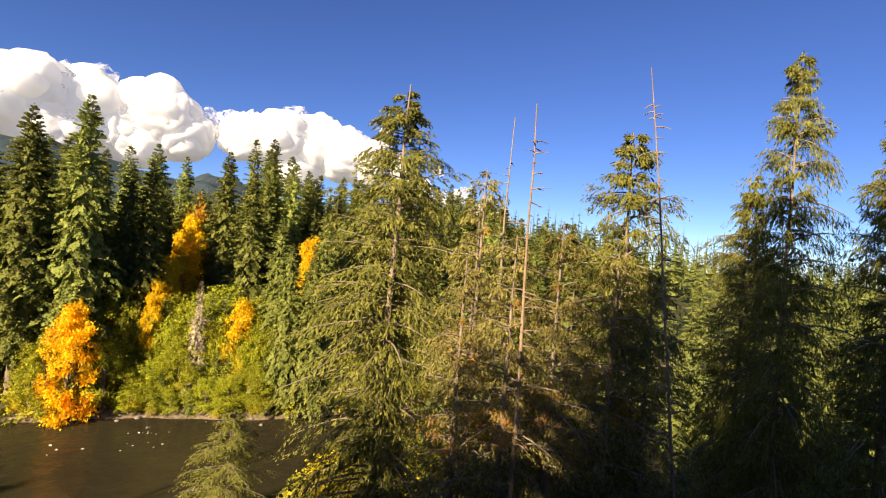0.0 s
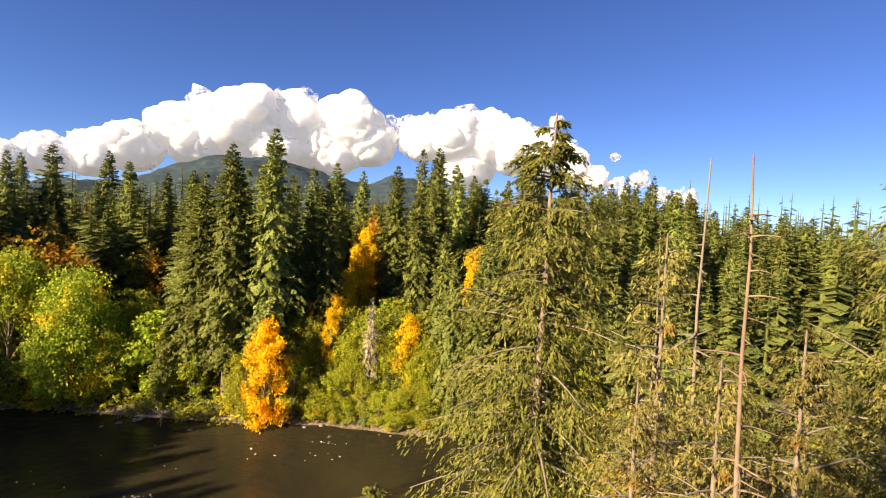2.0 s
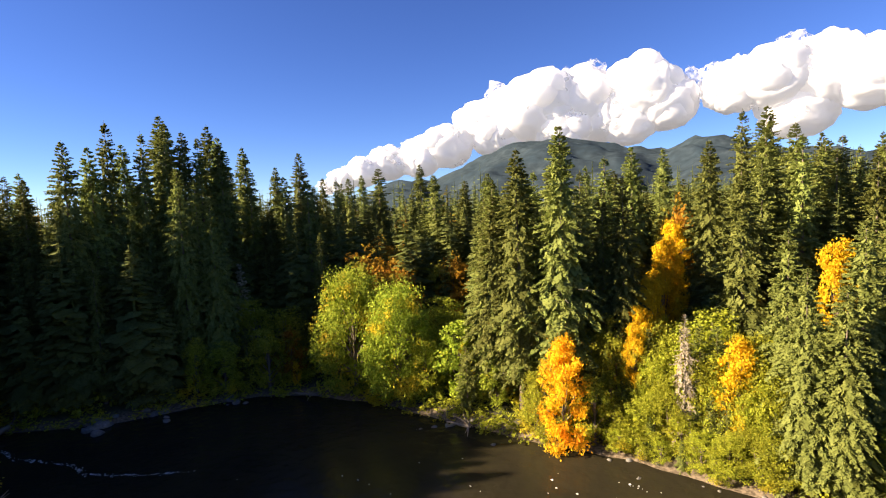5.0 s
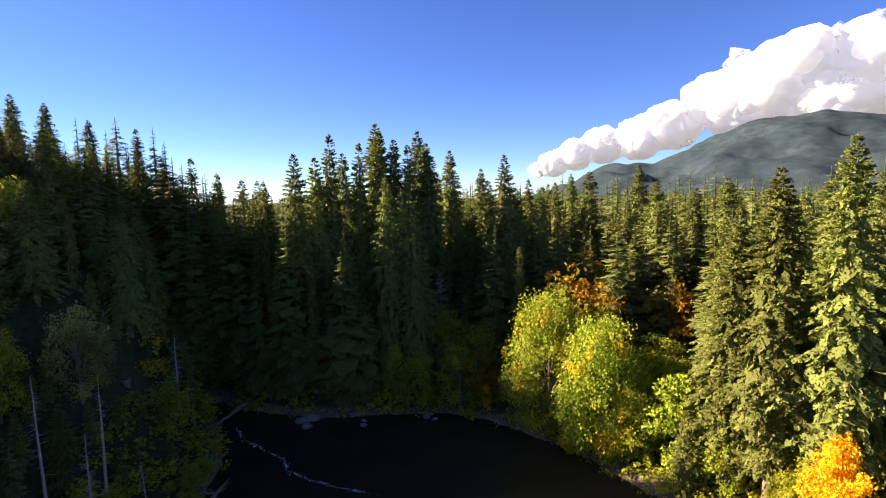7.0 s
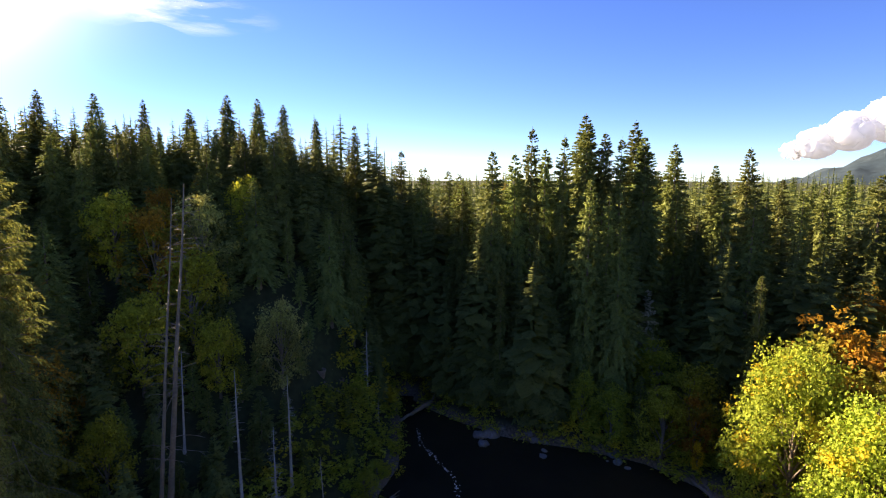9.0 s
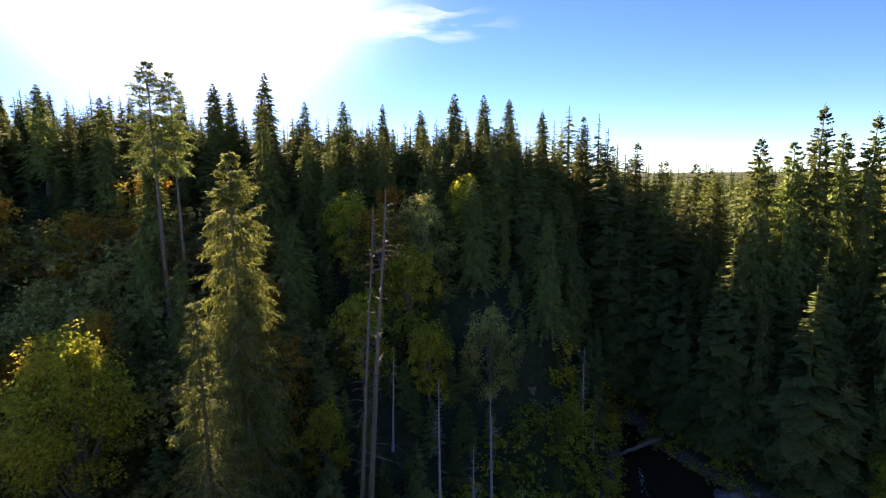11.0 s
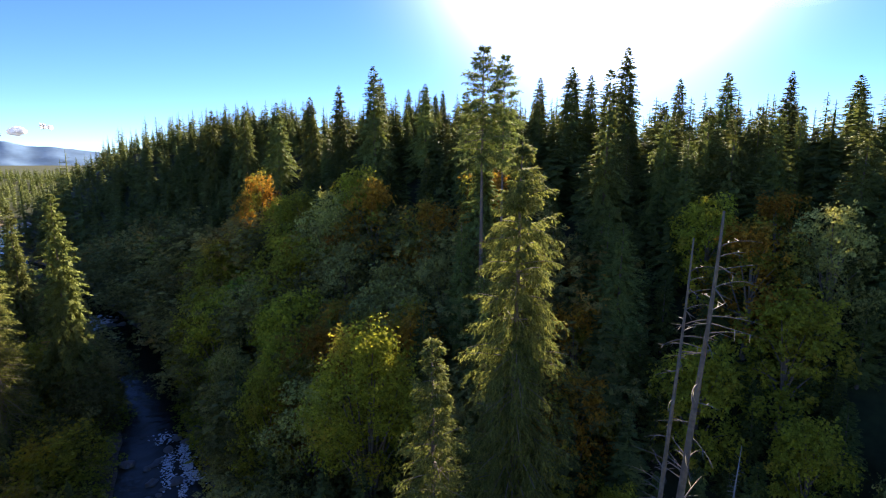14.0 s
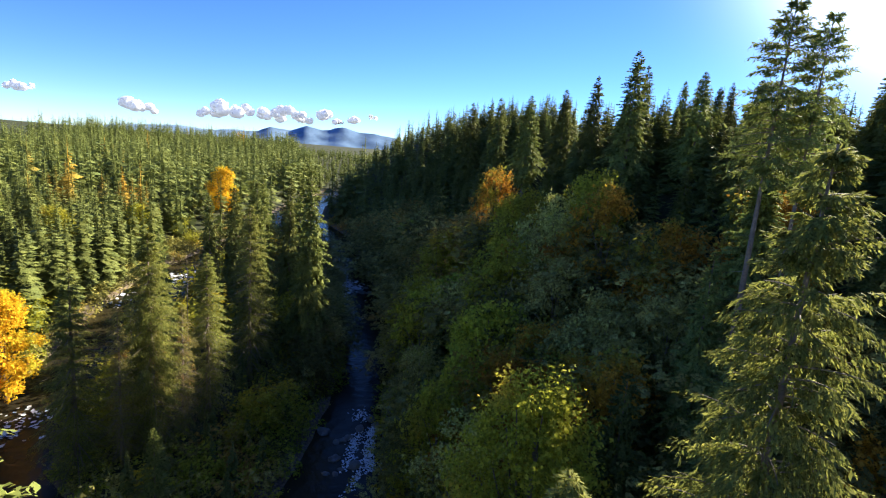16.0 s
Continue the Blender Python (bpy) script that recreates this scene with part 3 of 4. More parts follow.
for i in range(2):
    near_kind(f"near{i}", 60 + i, 28, 4.3 + 0.3 * i, 0.06, 580, 15, 10, MOSSY, "hemlock_tree",
              "olive hemlock with mossy hanging sprays and bare twigs", "hemlocks beside the flight path", 45, hang=1.0, leaf=0.20, ragged=0.8, shape=0.46)
near_kind("column", 65, 37, 4.4, 0.03, 640, 14, 8, SHAGGY, "hemlock_tree",
          "tall backlit hemlock, a broad shaggy column", "hemlocks beside the flight path", 30, shape=0.52, hang=0.9, leaf=0.33)
near_kind("sparse", 66, 27, 3.4, 0.05, 420, 12, 7, SHAGGY, "dying_spruce",
          "thin dying spruce with yellowed needles and bare twigs", "dying spruces", 120, shape=0.75, hang=0.6, leaf=0.25)
near_kind("brown", 67, 24, 3.3, 0.08, 380, 13, 8, DRY, "dying_hemlock",
          "half-dead hemlock with brown sprays and bare twigs", "dying hemlocks by the bank", 150, shape=0.45, hang=1.0, leaf=0.17)
near_kind("flat", 68, 36, 2.5, 0.69, 150, 13, 4, FIR, "old_fir", "old fir with a broad ragged crown on the ridge", "old firs on the ridge", 30, shape=0.28, hang=0.15, leaf=0.44, droop=0.15)


def snag_kind(key, seed, h, r0, count, length, wood, label, lo=0.3):
    rng = np.random.default_rng(seed)
    line = stem_line(rng, h, 0.025, 16)
    sv, sq = stem(rng, h, r0, top=0.12, line=line)
    bv, bq = bare_limbs(rng, h, lo, 0.97, count, length, 0.045, 0.25, 2, line)
    pieces = [("trunk", quad_mesh("trunk", sv, sq, wood, True), ""), ("branch_stub", quad_mesh("branch_stub", bv, bq, wood, True), "")]
    add_kind(key, "dead_tree", label, "dead tree", "standing dead trees", (pieces, h))


snag_kind("snag0", 70, 26, 0.15, 70, 1.7, REDWOOD, "thin dead trunk with reddish bark and a bare tip", 0.12)
snag_kind("snag1", 71, 26, 0.13, 46, 1.2, DEADWOOD, "slender grey dead trunk with short stubs")
snag_kind("snag2", 72, 30, 0.27, 44, 3.0, DEADWOOD, "pale leaning dead trunk with crooked bare branches", 0.35)
snag_kind("snag4", 74, 18, 0.24, 36, 1.6, PALEWOOD, "slender bleached dead trunk broken at the top", 0.4)
snag_kind("snag3", 73, 14, 0.22, 90, 1.9, PALEWOOD, "small bleached dead tree with many bare twigs", 0.15)


def maple_kind(key, seed, h, r, count, leaves, size, mat, name, label, group, low=0.2, flat=0.8):
    rng = np.random.default_rng(seed)
    lobes = []
    for i in range(count):
        f = (i + 0.5) / count
        z = h * (low + (0.9 - low) * f)
        spread = r * (0.76 * math.sin(math.pi * min(1, 0.25 + 0.72 * f)) if count > 2 else 0.2)
        a = i * 2.4 + rng.uniform(-0.5, 0.5)
        lr = r * rng.uniform(0.36, 0.56)
        lobes.append((math.cos(a) * spread, math.sin(a) * spread, z, lr, lr * flat))
    v, q, n = leafy(rng, lobes, leaves, size)
    sv, sq = joined([stem(rng, h * 0.8, 0.014 * h + 0.06, 0.03), limbs_to(rng, h * 0.6, lobes, 0.014 * h + 0.06)])
    pieces = [("trunk", quad_mesh("trunk", sv, sq, BARK, True), ""), ("crown", leaf_mesh("crown", v, q, mat, n), "")]
    add_kind(key, name, label, "tree", group, (pieces, h))


maple_kind("m_green", 80, 16, 6.2, 24, 21000, 0.31, MAPLE_G, "maple_tree", "broad maple turning from green to yellow", "turning maples on the bank", 0.12)
maple_kind("m_green2", 81, 13, 3.4, 13, 5000, 0.38, MAPLE_G, "maple_tree", "slim yellow-green maple at the water's edge", "turning maples on the bank", 0.08)
maple_kind("m_orange", 82, 14, 3.3, 18, 15000, 0.26, MAPLE_O, "maple_tree", "bright orange autumn maple leaning over the river", "autumn maples", 0.06)
maple_kind("m_gold", 83, 15, 2.9, 15, 9500, 0.28, MAPLE_Y, "maple_tree", "slender golden autumn maple among firs", "autumn maples", 0.15)
maple_kind("m_tall", 87, 20, 3.3, 14, 10000, 0.30, MAPLE_Y, "maple_tree", "tall golden autumn maple on the forest slope", "autumn maples", 0.42)
maple_kind("m_rust", 84, 12, 3.4, 11, 3600, 0.4, MAPLE_D, "maple_tree", "rust-brown autumn maple in the forest shade", "autumn maples", 0.2)
maple_kind("m_valley", 86, 22, 4.4, 18, 15000, 0.27, MAPLE_V, "maple_tree", "yellow-green maple glowing in the valley shade", "turning maples on the bank", 0.42)
maple_kind("m_olive", 88, 14, 4.2, 17, 6500, 0.36, MAPLE_V, "maple_tree", "round olive-gold maple on the shaded slope", "leaf trees on the shaded slope", 0.16)
maple_kind("m_brown", 89, 13, 3.9, 15, 5500, 0.36, MAPLE_D, "maple_tree", "round bronze-brown maple on the shaded slope", "leaf trees on the shaded slope", 0.16)
maple_kind("m_dull", 90, 14, 4.4, 17, 6500, 0.36, THICKET, "alder_tree", "round grey-green alder on the shaded slope, lightened against the shade", "leaf trees on the shaded slope", 0.16)
maple_kind("alder", 85, 9, 2.5, 15, 6500, 0.21, SHRUB, "alder_tree", "bright green young alder on the bank", "alders on the bank", 0.08)

# ---- the forest round the river: (x, y, height of the top above the water) ----
random.seed(4)
FIRS = ["fir0", "fir1", "fir2", "fir3", "fir4"]
HEMS = ["hem0", "hem1", "hem2"]
placed = []


def stand(kinds, rows, width=1.0):
    for x, y, top in rows:
        z = float(ground_z(x, y)) - 0.15
        placed.append((x, y))
        plant(random.choice(kinds), x, y, top - z, z, width * random.uniform(0.9, 1.1))


# north-west cove
stand(FIRS, [(-97.8, 59.4, 39), (-84, 61, 36), (-78, 63, 41.5), (-77.8, 70.3, 45.5), (-76.9, 80.6, 48), (-73.8, 89, 47), (-69, 86, 44), (-72.7, 97.7, 43.5),
             (-71.5, 107.2, 39.8), (-64.4, 106, 42.4), (-65.2, 117.2, 37.2), (-63.7, 123.7, 36), (-65.5, 139.7, 39), (-78.6, 67.6, 41.1), (-101.6, 78.2, 35.2)])
stand(FIRS, [(-78.3, 73.5, 42.2), (-76.0, 75.5, 44.2), (-73.6, 78.3, 45.9), (-72.0, 80.5, 44.6), (-70.2, 82.3, 43.7), (-67.9, 85.0, 42.4)])
stand(HEMS, [(-65.1, 71.5, 37.2), (-71, 60.5, 23), (-46.2, 82.3, 25.4)], 0.8)
# north bank
stand(FIRS, [(-13.8, 72, 30), (-10.2, 70, 35.8), (-8.7, 75, 33.3), (-4.8, 69, 38.2), (-2.7, 77.6, 33), (0.1, 73, 30.3), (5, 96.5, 37.5), (11.6, 112, 38),
             (2.5, 71.5, 31.6), (14.7, 86.4, 29.8), (22.3, 100.1, 42.5), (25.1, 97.4, 42.4), (27.7, 93.5, 38.9), (32.9, 97.1, 36.8), (43, 103.9, 37.6),
             (36.4, 108.7, 38.7), (76.8, 98.7, 40.8), (57.8, 86.5, 36.7), (35.8, 86.6, 35.6), (20, 81, 33), (-17, 79, 27)])
# full-skirted firs of the far bank
stand(FIRS, [(-13.9, 72.7, 32.0), (-9.4, 71.4, 32.9), (-15.7, 75.4, 29.7), (14.7, 85.5, 36.6), (21.4, 84.1, 37.5), (24.7, 81.1, 36.0), (29.3, 83.8, 34.1), (32.4, 80.5, 33.1), (36.8, 80.8, 32.9), (16.5, 75.0, 32.0)], 1.15)
stand(HEMS, [(17.4, 62.1, 25.3), (22.9, 60.1, 26.0), (17.6, 57.8, 22.0), (20.3, 56.8, 20.6), (26.5, 62.9, 27.1), (29.4, 63.7, 28.5)], 1.05)
# west ridge
stand(FIRS, [(-83.9, 0.2, 48.5), (-101.4, 0.5, 46.4), (-99.7, 8.2, 49.1), (-103.2, 14.2, 49.1), (-103.4, 20.6, 48), (-100.2, 26.2, 50.2), (-102.7, 31.2, 50.3),
             (-105.1, 35.8, 49.9), (-104, 41.3, 47.6), (-104.1, 48.5, 46.9), (-126.3, 61.3, 43.2), (-139, 70.1, 40.6), (-124.2, 78.7, 39)], 1.3)
stand(FIRS, [(-98.6, -3.8, 53.5), (-101.3, -13, 52.4), (-106, -12.2, 51.7), (-101.3, -18.4, 51.4), (-113.1, -1.2, 51),
             (-90.9, -24.9, 48.8), (-88.8, -42.8, 54.3), (-94, -58.5, 53.1), (-94.6, -36.4, 51.4), (-94, -46.6, 53.4), (-95.6, -70.2, 52), (-93.6, -79.9, 51.4),
             (-92, -90.9, 51.5), (-92.5, -107.8, 51.5)], 1.3)
# island
stand(["column", "sparse"], [(-28.7, -43.4, 27.7), (-21.8, -41.5, 24.2), (-34, -50, 24), (-39, -60, 29)], 1.35)
stand(HEMS, [(-32.4, -77, 28), (-39.9, -66.3, 31.7), (-48.0, -65.7, 34.2), (-45.9, -82, 31.5), (-27, -62, 25),
             (-36, -95, 28), (-50, -110, 27), (-42, -120, 28)], 0.95)


def one(key, x, y, top, width=1.0, label="", low=None, lean=0.0, turn=None):
    z = (float(ground_z(x, y)) - 0.15) if low is None else low
    placed.append((x, y))
    return plant(key, x, y, top - z, z, width, turn, label, lean)


# beside the flight path, on the near bank
one("near0", 6.9, 12.1, 29.6, 1.25)
one("near1", 13.4, 5.5, 28.0, 0.95)
one("near0", 20.9, 4.6, 27.5, 0.9)
one("near1", 18.9, 2.2, 31.8, 0.68)
one("near0", 20.4, -0.6, 29.6, 0.75)
one("near1", 2.6, 18.6, 14.2, 1.6)
one("near0", 9.5, 16.5, 19.0, 1.2)
one("near1", 16.0, 13.0, 21.0, 1.1)
# unseen hemlocks on the added islet, there only to shade the near bank
for x, y in ((-12.5, -11.2), (-11, -13.5), (-9.5, -16), (-8, -18.5), (-17, -14.5), (-15, -17.5), (-13, -19.5), (-10.5, -20.5)):
    one("hem1", x, y, 42.5, 1.5)
for x, y in ((-12.5, -7.8), (-16, -9.2)):
    one("hem0", x, y, 37.0, 1.5)
for x, y, top in ((-14.5, -4.2, 31.0), (-15.5, -1.0, 29.5), (-15.0, 2.5, 27.5), (-18.0, -3.0, 31.0), (-17.5, 1.0, 29.0)):
    one("hem2", x, y, top, 1.4)
# two more out of view on the near bank, added for their shadow
one("hem0", 9.5, -7.4, 30.5, 0.75)
one("hem2", 13.5, -6.2, 30.0, 0.75)
# half-dead hemlocks and dead trunks of the near bank
one("brown", 10.4, 9.6, 21.0, 1.1)
one("brown", 8.4, 5.4, 20.0)
one("brown", 12.8, 3.8, 22.5)
one("brown", 14.5, 9.0, 21.5)
one("brown", 7.8, 7.4, 25.8)
one("brown", 7.0, 4.7, 23.4)
one("brown", 8.7, 4.4, 24.0)
one("brown", 10.9, 4.1, 23.5)
one("brown", 6.2, 6.0, 22.6)
one("snag1", 10.1, 10.6, 25.5, 1.15)
one("snag1", 8.1, 6.6, 27.2, 1.05)
one("snag0", 6.8, 3.75, 26.8, 0.95)
one("snag0", 12.1, 0.2, 28.6, 0.66, lean=7, turn=220)
# far bank in autumn colours
one("m_orange", -4.6, 63.3, 14.1, 0.78, low=0.2)
one("m_gold", 13.2, 62.5, 15.3, 0.8, low=0.8)
one("m_tall", 25.7, 73, 24.5, 0.62)
one("m_rust", 11.2, 90.5, 28.6, 0.55)
for x, y, top, width in ((10.2, 87.6, 26.6, 0.62), (8.9, 84.0, 24.3, 0.62), (7.9, 80.5, 22.0, 0.64), (6.0, 76.0, 19.6, 0.66), (5.2, 72.6, 18.2, 0.62), (4.2, 69.5, 16.6, 0.7), (3.4, 66.8, 15.0, 0.6)):
    one("m_tall", x, y, top, width)
one("m_green", -37.2, 75.2, 19.5, 0.85)
one("m_green", -29.2, 73.6, 17.5, 0.8)
one("m_green2", -19.5, 73.0, 13.1, 1.0)
one("m_rust", -38.5, 83.5, 22.5, 1.0)
one("m_rust", -33.0, 82.0, 20.5, 1.0)
one("m_rust", -43.0, 95, 20.2, 1.3)
one("m_rust", -41.0, 106, 19, 1.3)
one("m_rust", -43.5, 100.4, 23.1, 1.1)
one("m_rust", -35.9, 94.7, 22.1, 1.1)
one("m_rust", -25.9, 93.7, 20.2, 1.1)
one("m_rust", -24.1, 112.5, 23.6, 1.1)
one("m_rust", -46.2, 127.1, 27.4, 1.1)
one("m_rust", -41.8, 141.1, 28.6, 1.1)
one("m_rust", -48.6, 75.2, 10.5, 0.9)
one("m_gold", -47.0, 73.9, 5.5, 0.7)
one("m_green2", -14.0, 70.5, 9.5, 0.9)
one("m_gold", 24.8, 63.5, 12.8, 0.5)
one("pale", -63.4, 82.5, 20.0, 1.05)
one("ghost", 8.3, 63.4, 16.2, 1.1, "dead grey-brown conifer on the green bank")
# west bank
one("column", -57.0, 6.0, 40.0, 1.1)
one("hem1", -66.5, -3.5, 29.0)
one("hem2", -62.5, -7.5, 25.0)
one("fir2", -75.5, -10.5, 41.0)
one("fir1", -70.0, -9.0, 33.0)
stand(FIRS, [(-76, -10.5, 40.0), (-78.5, -3.0, 34.0)], 1.0)
one("flat", -71.3, -7.4, 50.0, 0.9)
one("flat", -72.9, -6.0, 49.2, 0.75)
one("sparse", -47.6, 6.9, 29.8, 1.15)
one("snag2", -56.2, 16.2, 37.6, 1.1, lean=14, turn=112, label="tall pale dead trunk with crooked bare branches")
one("snag2", -55.7, 15.5, 36.6, 0.75, lean=14, turn=112)
one("snag3", -76.7, 41.5, 15.3)
one("pale", -74.8, 36, 11.2, 0.8)
one("snag3", -73.5, 42.0, 6.5)
one("snag4", -61.8, 28.0, 17.4, lean=9, turn=80)
one("snag3", -59.1, 26.0, 12.2)
one("snag4", -60, 31.0, 7.6, lean=4, turn=300)
one("snag4", -77.3, 30, 17, lean=7, turn=200)
one("snag4", -59.5, 22.8, 18.2, lean=6, turn=270)
one("snag4", -66.1, 17.8, 19.0, lean=5, turn=250)
one("snag1", -77.2, -26, 30.8)
one("young0", -82.4, 31.9, 33.0, 0.6)
one("m_valley", -56.5, -8.6, 25.6, 1.0)
one("m_rust", -78.0, -46.2, 26.5, 0.8)
one("m_rust", -86.5, 37, 22.2, 0.7)
one("m_gold", -81.5, 57.5, 11.5, 1.0)
one("m_green2", -78.0, 57.8, 7.5, 1.0)
one("alder", -69.8, 39.6, 4.0, 1.6, "low bright green willow on the grassy point")
for x, y, top in ((-73.2, 34.1, 2.6), (-74.6, 37.1, 2.9), (-73.4, 39.8, 3.1), (-68.5, 39.8, 3.4), (-64.3, 38.5, 2.6), (-67.4, 36.8, 2.9), (-66.6, 33.8, 3.1), (-61.7, 36.0, 3.4), (-62.1, 33.9, 2.6)):
    one("alder", x, y, top, 2.2, "low bright green willow on the grassy point")
one("m_rust", -78.1, 25.6, 18.8, 0.8)
one("m_rust", -92.4, 37.5, 21.9, 0.8)
one("m_rust", -74.6, -35.6, 29, 0.9)
one("m_green2", -68.4, -52.5, 20.8, 1.0)
one("m_green2", -60.4, -44.1, 12.7, 1.0)
one("m_green2", -77.8, -106, 21.8, 1.0)
one("m_green2", -81.9, -83.5, 21.2, 1.0)
one("m_rust", -91.7, -90, 27.5, 1.0)
# leaf trees showing on the shaded slope
one("m_valley", -70.0, -63.3, 25.7, 0.8)
one("m_valley", -72.2, -55.4, 22.6, 0.85)
one("m_valley", -80.0, -45.6, 28.1, 0.70)
one("m_rust", -74.0, -44.9, 27.5, 1.00)
one("m_valley", -88.7, -46.3, 34.1, 0.50)
one("m_valley", -83.6, 4.4, 19.7, 0.60)
one("m_gold", -92.7, -37.1, 28.9, 0.50)
one("m_rust", -91.0, 21.0, 37.0, 0.6)
one("m_valley", -77.0, 10.3, 16.6, 0.55)
# island and the southern forest
one("brown", -31.6, -45.6, 18.6, 1.15)
one("brown", -26.0, -41.2, 19.8, 1.05)
one("brown", -29.0, -43.0, 17.5, 1.1)
one("snag1", -31.4, -53.0, 22.1)
one("snag1", -26.5, -45, 20.2)
one("young1", -30.5, -32.5, 10.4)
one("m_gold", -7.6, -63.5, 17.0, 1.1)
one("m_valley", 3, -121, 20, 1.2)
one("m_gold", -28, -214, 27, 1.3)
one("m_valley", -8, -152, 17, 1.2)

# ---- random forest in between ----


def lane(x, y):
    """The clear lane over the pool by which the low sun reaches the broad maples."""
    return (abs((x + 33) * 0.41 - (y - 74.5) * 0.91) < 8 and -112 < x < -40) or (abs((x + 63.4) * 0.757 + (y - 82.5) * 0.653) < 3.5 and -64 < x < -40) or (
        abs(x + 0.43 - 0.108 * y) < 4 and 60 < y < 92) or (abs((x - 8) * 0.41 - (y - 82) * 0.91) < 7 and -22 < x < 8) or (abs((x + 27) * 0.407 - (y + 46) * 0.914) < 9 and -125 < x < -68)


def scatter(rng, count, x0, x1, y0, y1, gap, keep, edge=2.5):
    out, grid = [], {}
    for px, py in placed:
        grid.setdefault((int(px // gap), int(py // gap)), []).append((px, py))
    xs, ys = rng.uniform(x0, x1, count * 12), rng.uniform(y0, y1, count * 12)
    sd = dry(xs, ys)
    for x, y, d in zip(xs, ys, sd):
        if len(out) >= count:
            break
        if d < edge or not keep(x, y, d):
            continue
        c = (int(x // gap), int(y // gap))
        if any(math.hypot(x - a, y - b) < gap for i in (-1, 0, 1) for j in (-1, 0, 1) for a, b in grid.get((c[0] + i, c[1] + j), ())):
            continue
        grid.setdefault(c, []).append((x, y))
        out.append((float(x), float(y), float(d)))
    return out


rng = np.random.default_rng(9)
NORTH = scatter(rng, 75, -100, 80, 60, 125, 5.0, lambda x, y, d: not (-52 < x < -12 and y < 92) and not (0 < x < 26 and y < 80) and not lane(x, y))
for x, y, d in NORTH:
    placed.append((x, y))
    plant(random.choice(FIRS + HEMS[:1]), x, y, random.uniform(18, 27) if d < 18 else random.uniform(25, 33), width=random.uniform(1.0, 1.35))
LEAFY = scatter(rng, 52, -84, -55, -84, -9, 4.8, lambda x, y, d: d > 4) + scatter(rng, 26, -86, -58, 2, 30, 5.2, lambda x, y, d: d > 5 and not (y > 20 and x > -70))
for x, y, d in LEAFY:
    placed.append((x, y))
    plant(random.choice(["m_olive", "m_dull", "m_olive", "m_brown"]), x, y, random.uniform(13, 18) if y < 0 else random.uniform(9, 13), width=random.uniform(0.75, 1.1))
SLOPE = scatter(rng, 50, -98, -74, 0, 54, 3.8, lambda x, y, d: d > 6 and not lane(x, y) and not (y > 24 and x > -76))
for x, y, d in SLOPE:
    placed.append((x, y))
    z = float(ground_z(x, y))
    plant(random.choice(FIRS[:3] + HEMS), x, y, min(random.uniform(13, 18), 44.5 - z), width=random.uniform(1.2, 1.6))
POINT = scatter(rng, 80, -80, -54, 8, 44, 2.3, lambda x, y, d: d > 3)
for x, y, d in POINT:
    placed.append((x, y))
    plant(random.choice(["young0", "young1", "young1"]), x, y, random.uniform(2.2, 4.5) + 0.12 * d, width=random.uniform(1.1, 1.6))
NORTHEAST = scatter(rng, 64, 22, 104, 64, 126, 4.2, lambda x, y, d: d > 5)
for x, y, d in NORTHEAST:
    placed.append((x, y))
    plant(random.choice(FIRS + HEMS), x, y, random.uniform(22, 29), width=random.uniform(1.15, 1.45))
COVE = scatter(rng, 34, -114, -58, 57, 112, 4.2, lambda x, y, d: not lane(x, y))
for x, y, d in COVE:
    placed.append((x, y))
    plant(random.choice(FIRS), x, y, random.uniform(27, 37), width=random.uniform(0.9, 1.1))
WEST = scatter(rng, 85, -112, -48, -150, 52, 5.0, lambda x, y, d: (x < -84 or y > 8) and not lane(x, y))
for x, y, d in WEST:
    placed.append((x, y))
    plant(random.choice(FIRS + HEMS), x, y, random.uniform(8, 12), width=random.uniform(1.2, 1.6))
SOUTH = scatter(rng, 45, -62, 60, -150, -28, 6.0, lambda x, y, d: x > 2)
for x, y, d in SOUTH:
    placed.append((x, y))
    plant(random.choice(HEMS + FIRS[:2]), x, y, random.uniform(14, 22), width=random.uniform(1.0, 1.3))
GREEN_BANK = scatter(rng, 60, -2, 18, 56, 72, 1.15, lambda x, y, d: d < 7.5 and x > 0.6, 0.6)
for x, y, d in GREEN_BANK:
    placed.append((x, y))
    plant(random.choice(["alder", "alder", "alder", "young0"]), x, y, min(12.5, 3.0 + 1.55 * d) * random.uniform(0.8, 1.05), width=random.uniform(0.75, 1.0) * (1.5 if d < 2.5 else 1.0))
ALDERS = scatter(rng, 78, -14, 38, 56, 82, 2.0, lambda x, y, d: d < 20 and not lane(x, y), 1.0) + scatter(rng, 20, -62, -14, 64, 84, 3.4, lambda x, y, d: d < 12, 1.0)
for x, y, d in ALDERS:
    placed.append((x, y))
    plant(random.choice(["alder", "alder", "young0", "young1"]), x, y, random.uniform(6, 10) + 0.3 * d, width=random.uniform(0.9, 1.35))


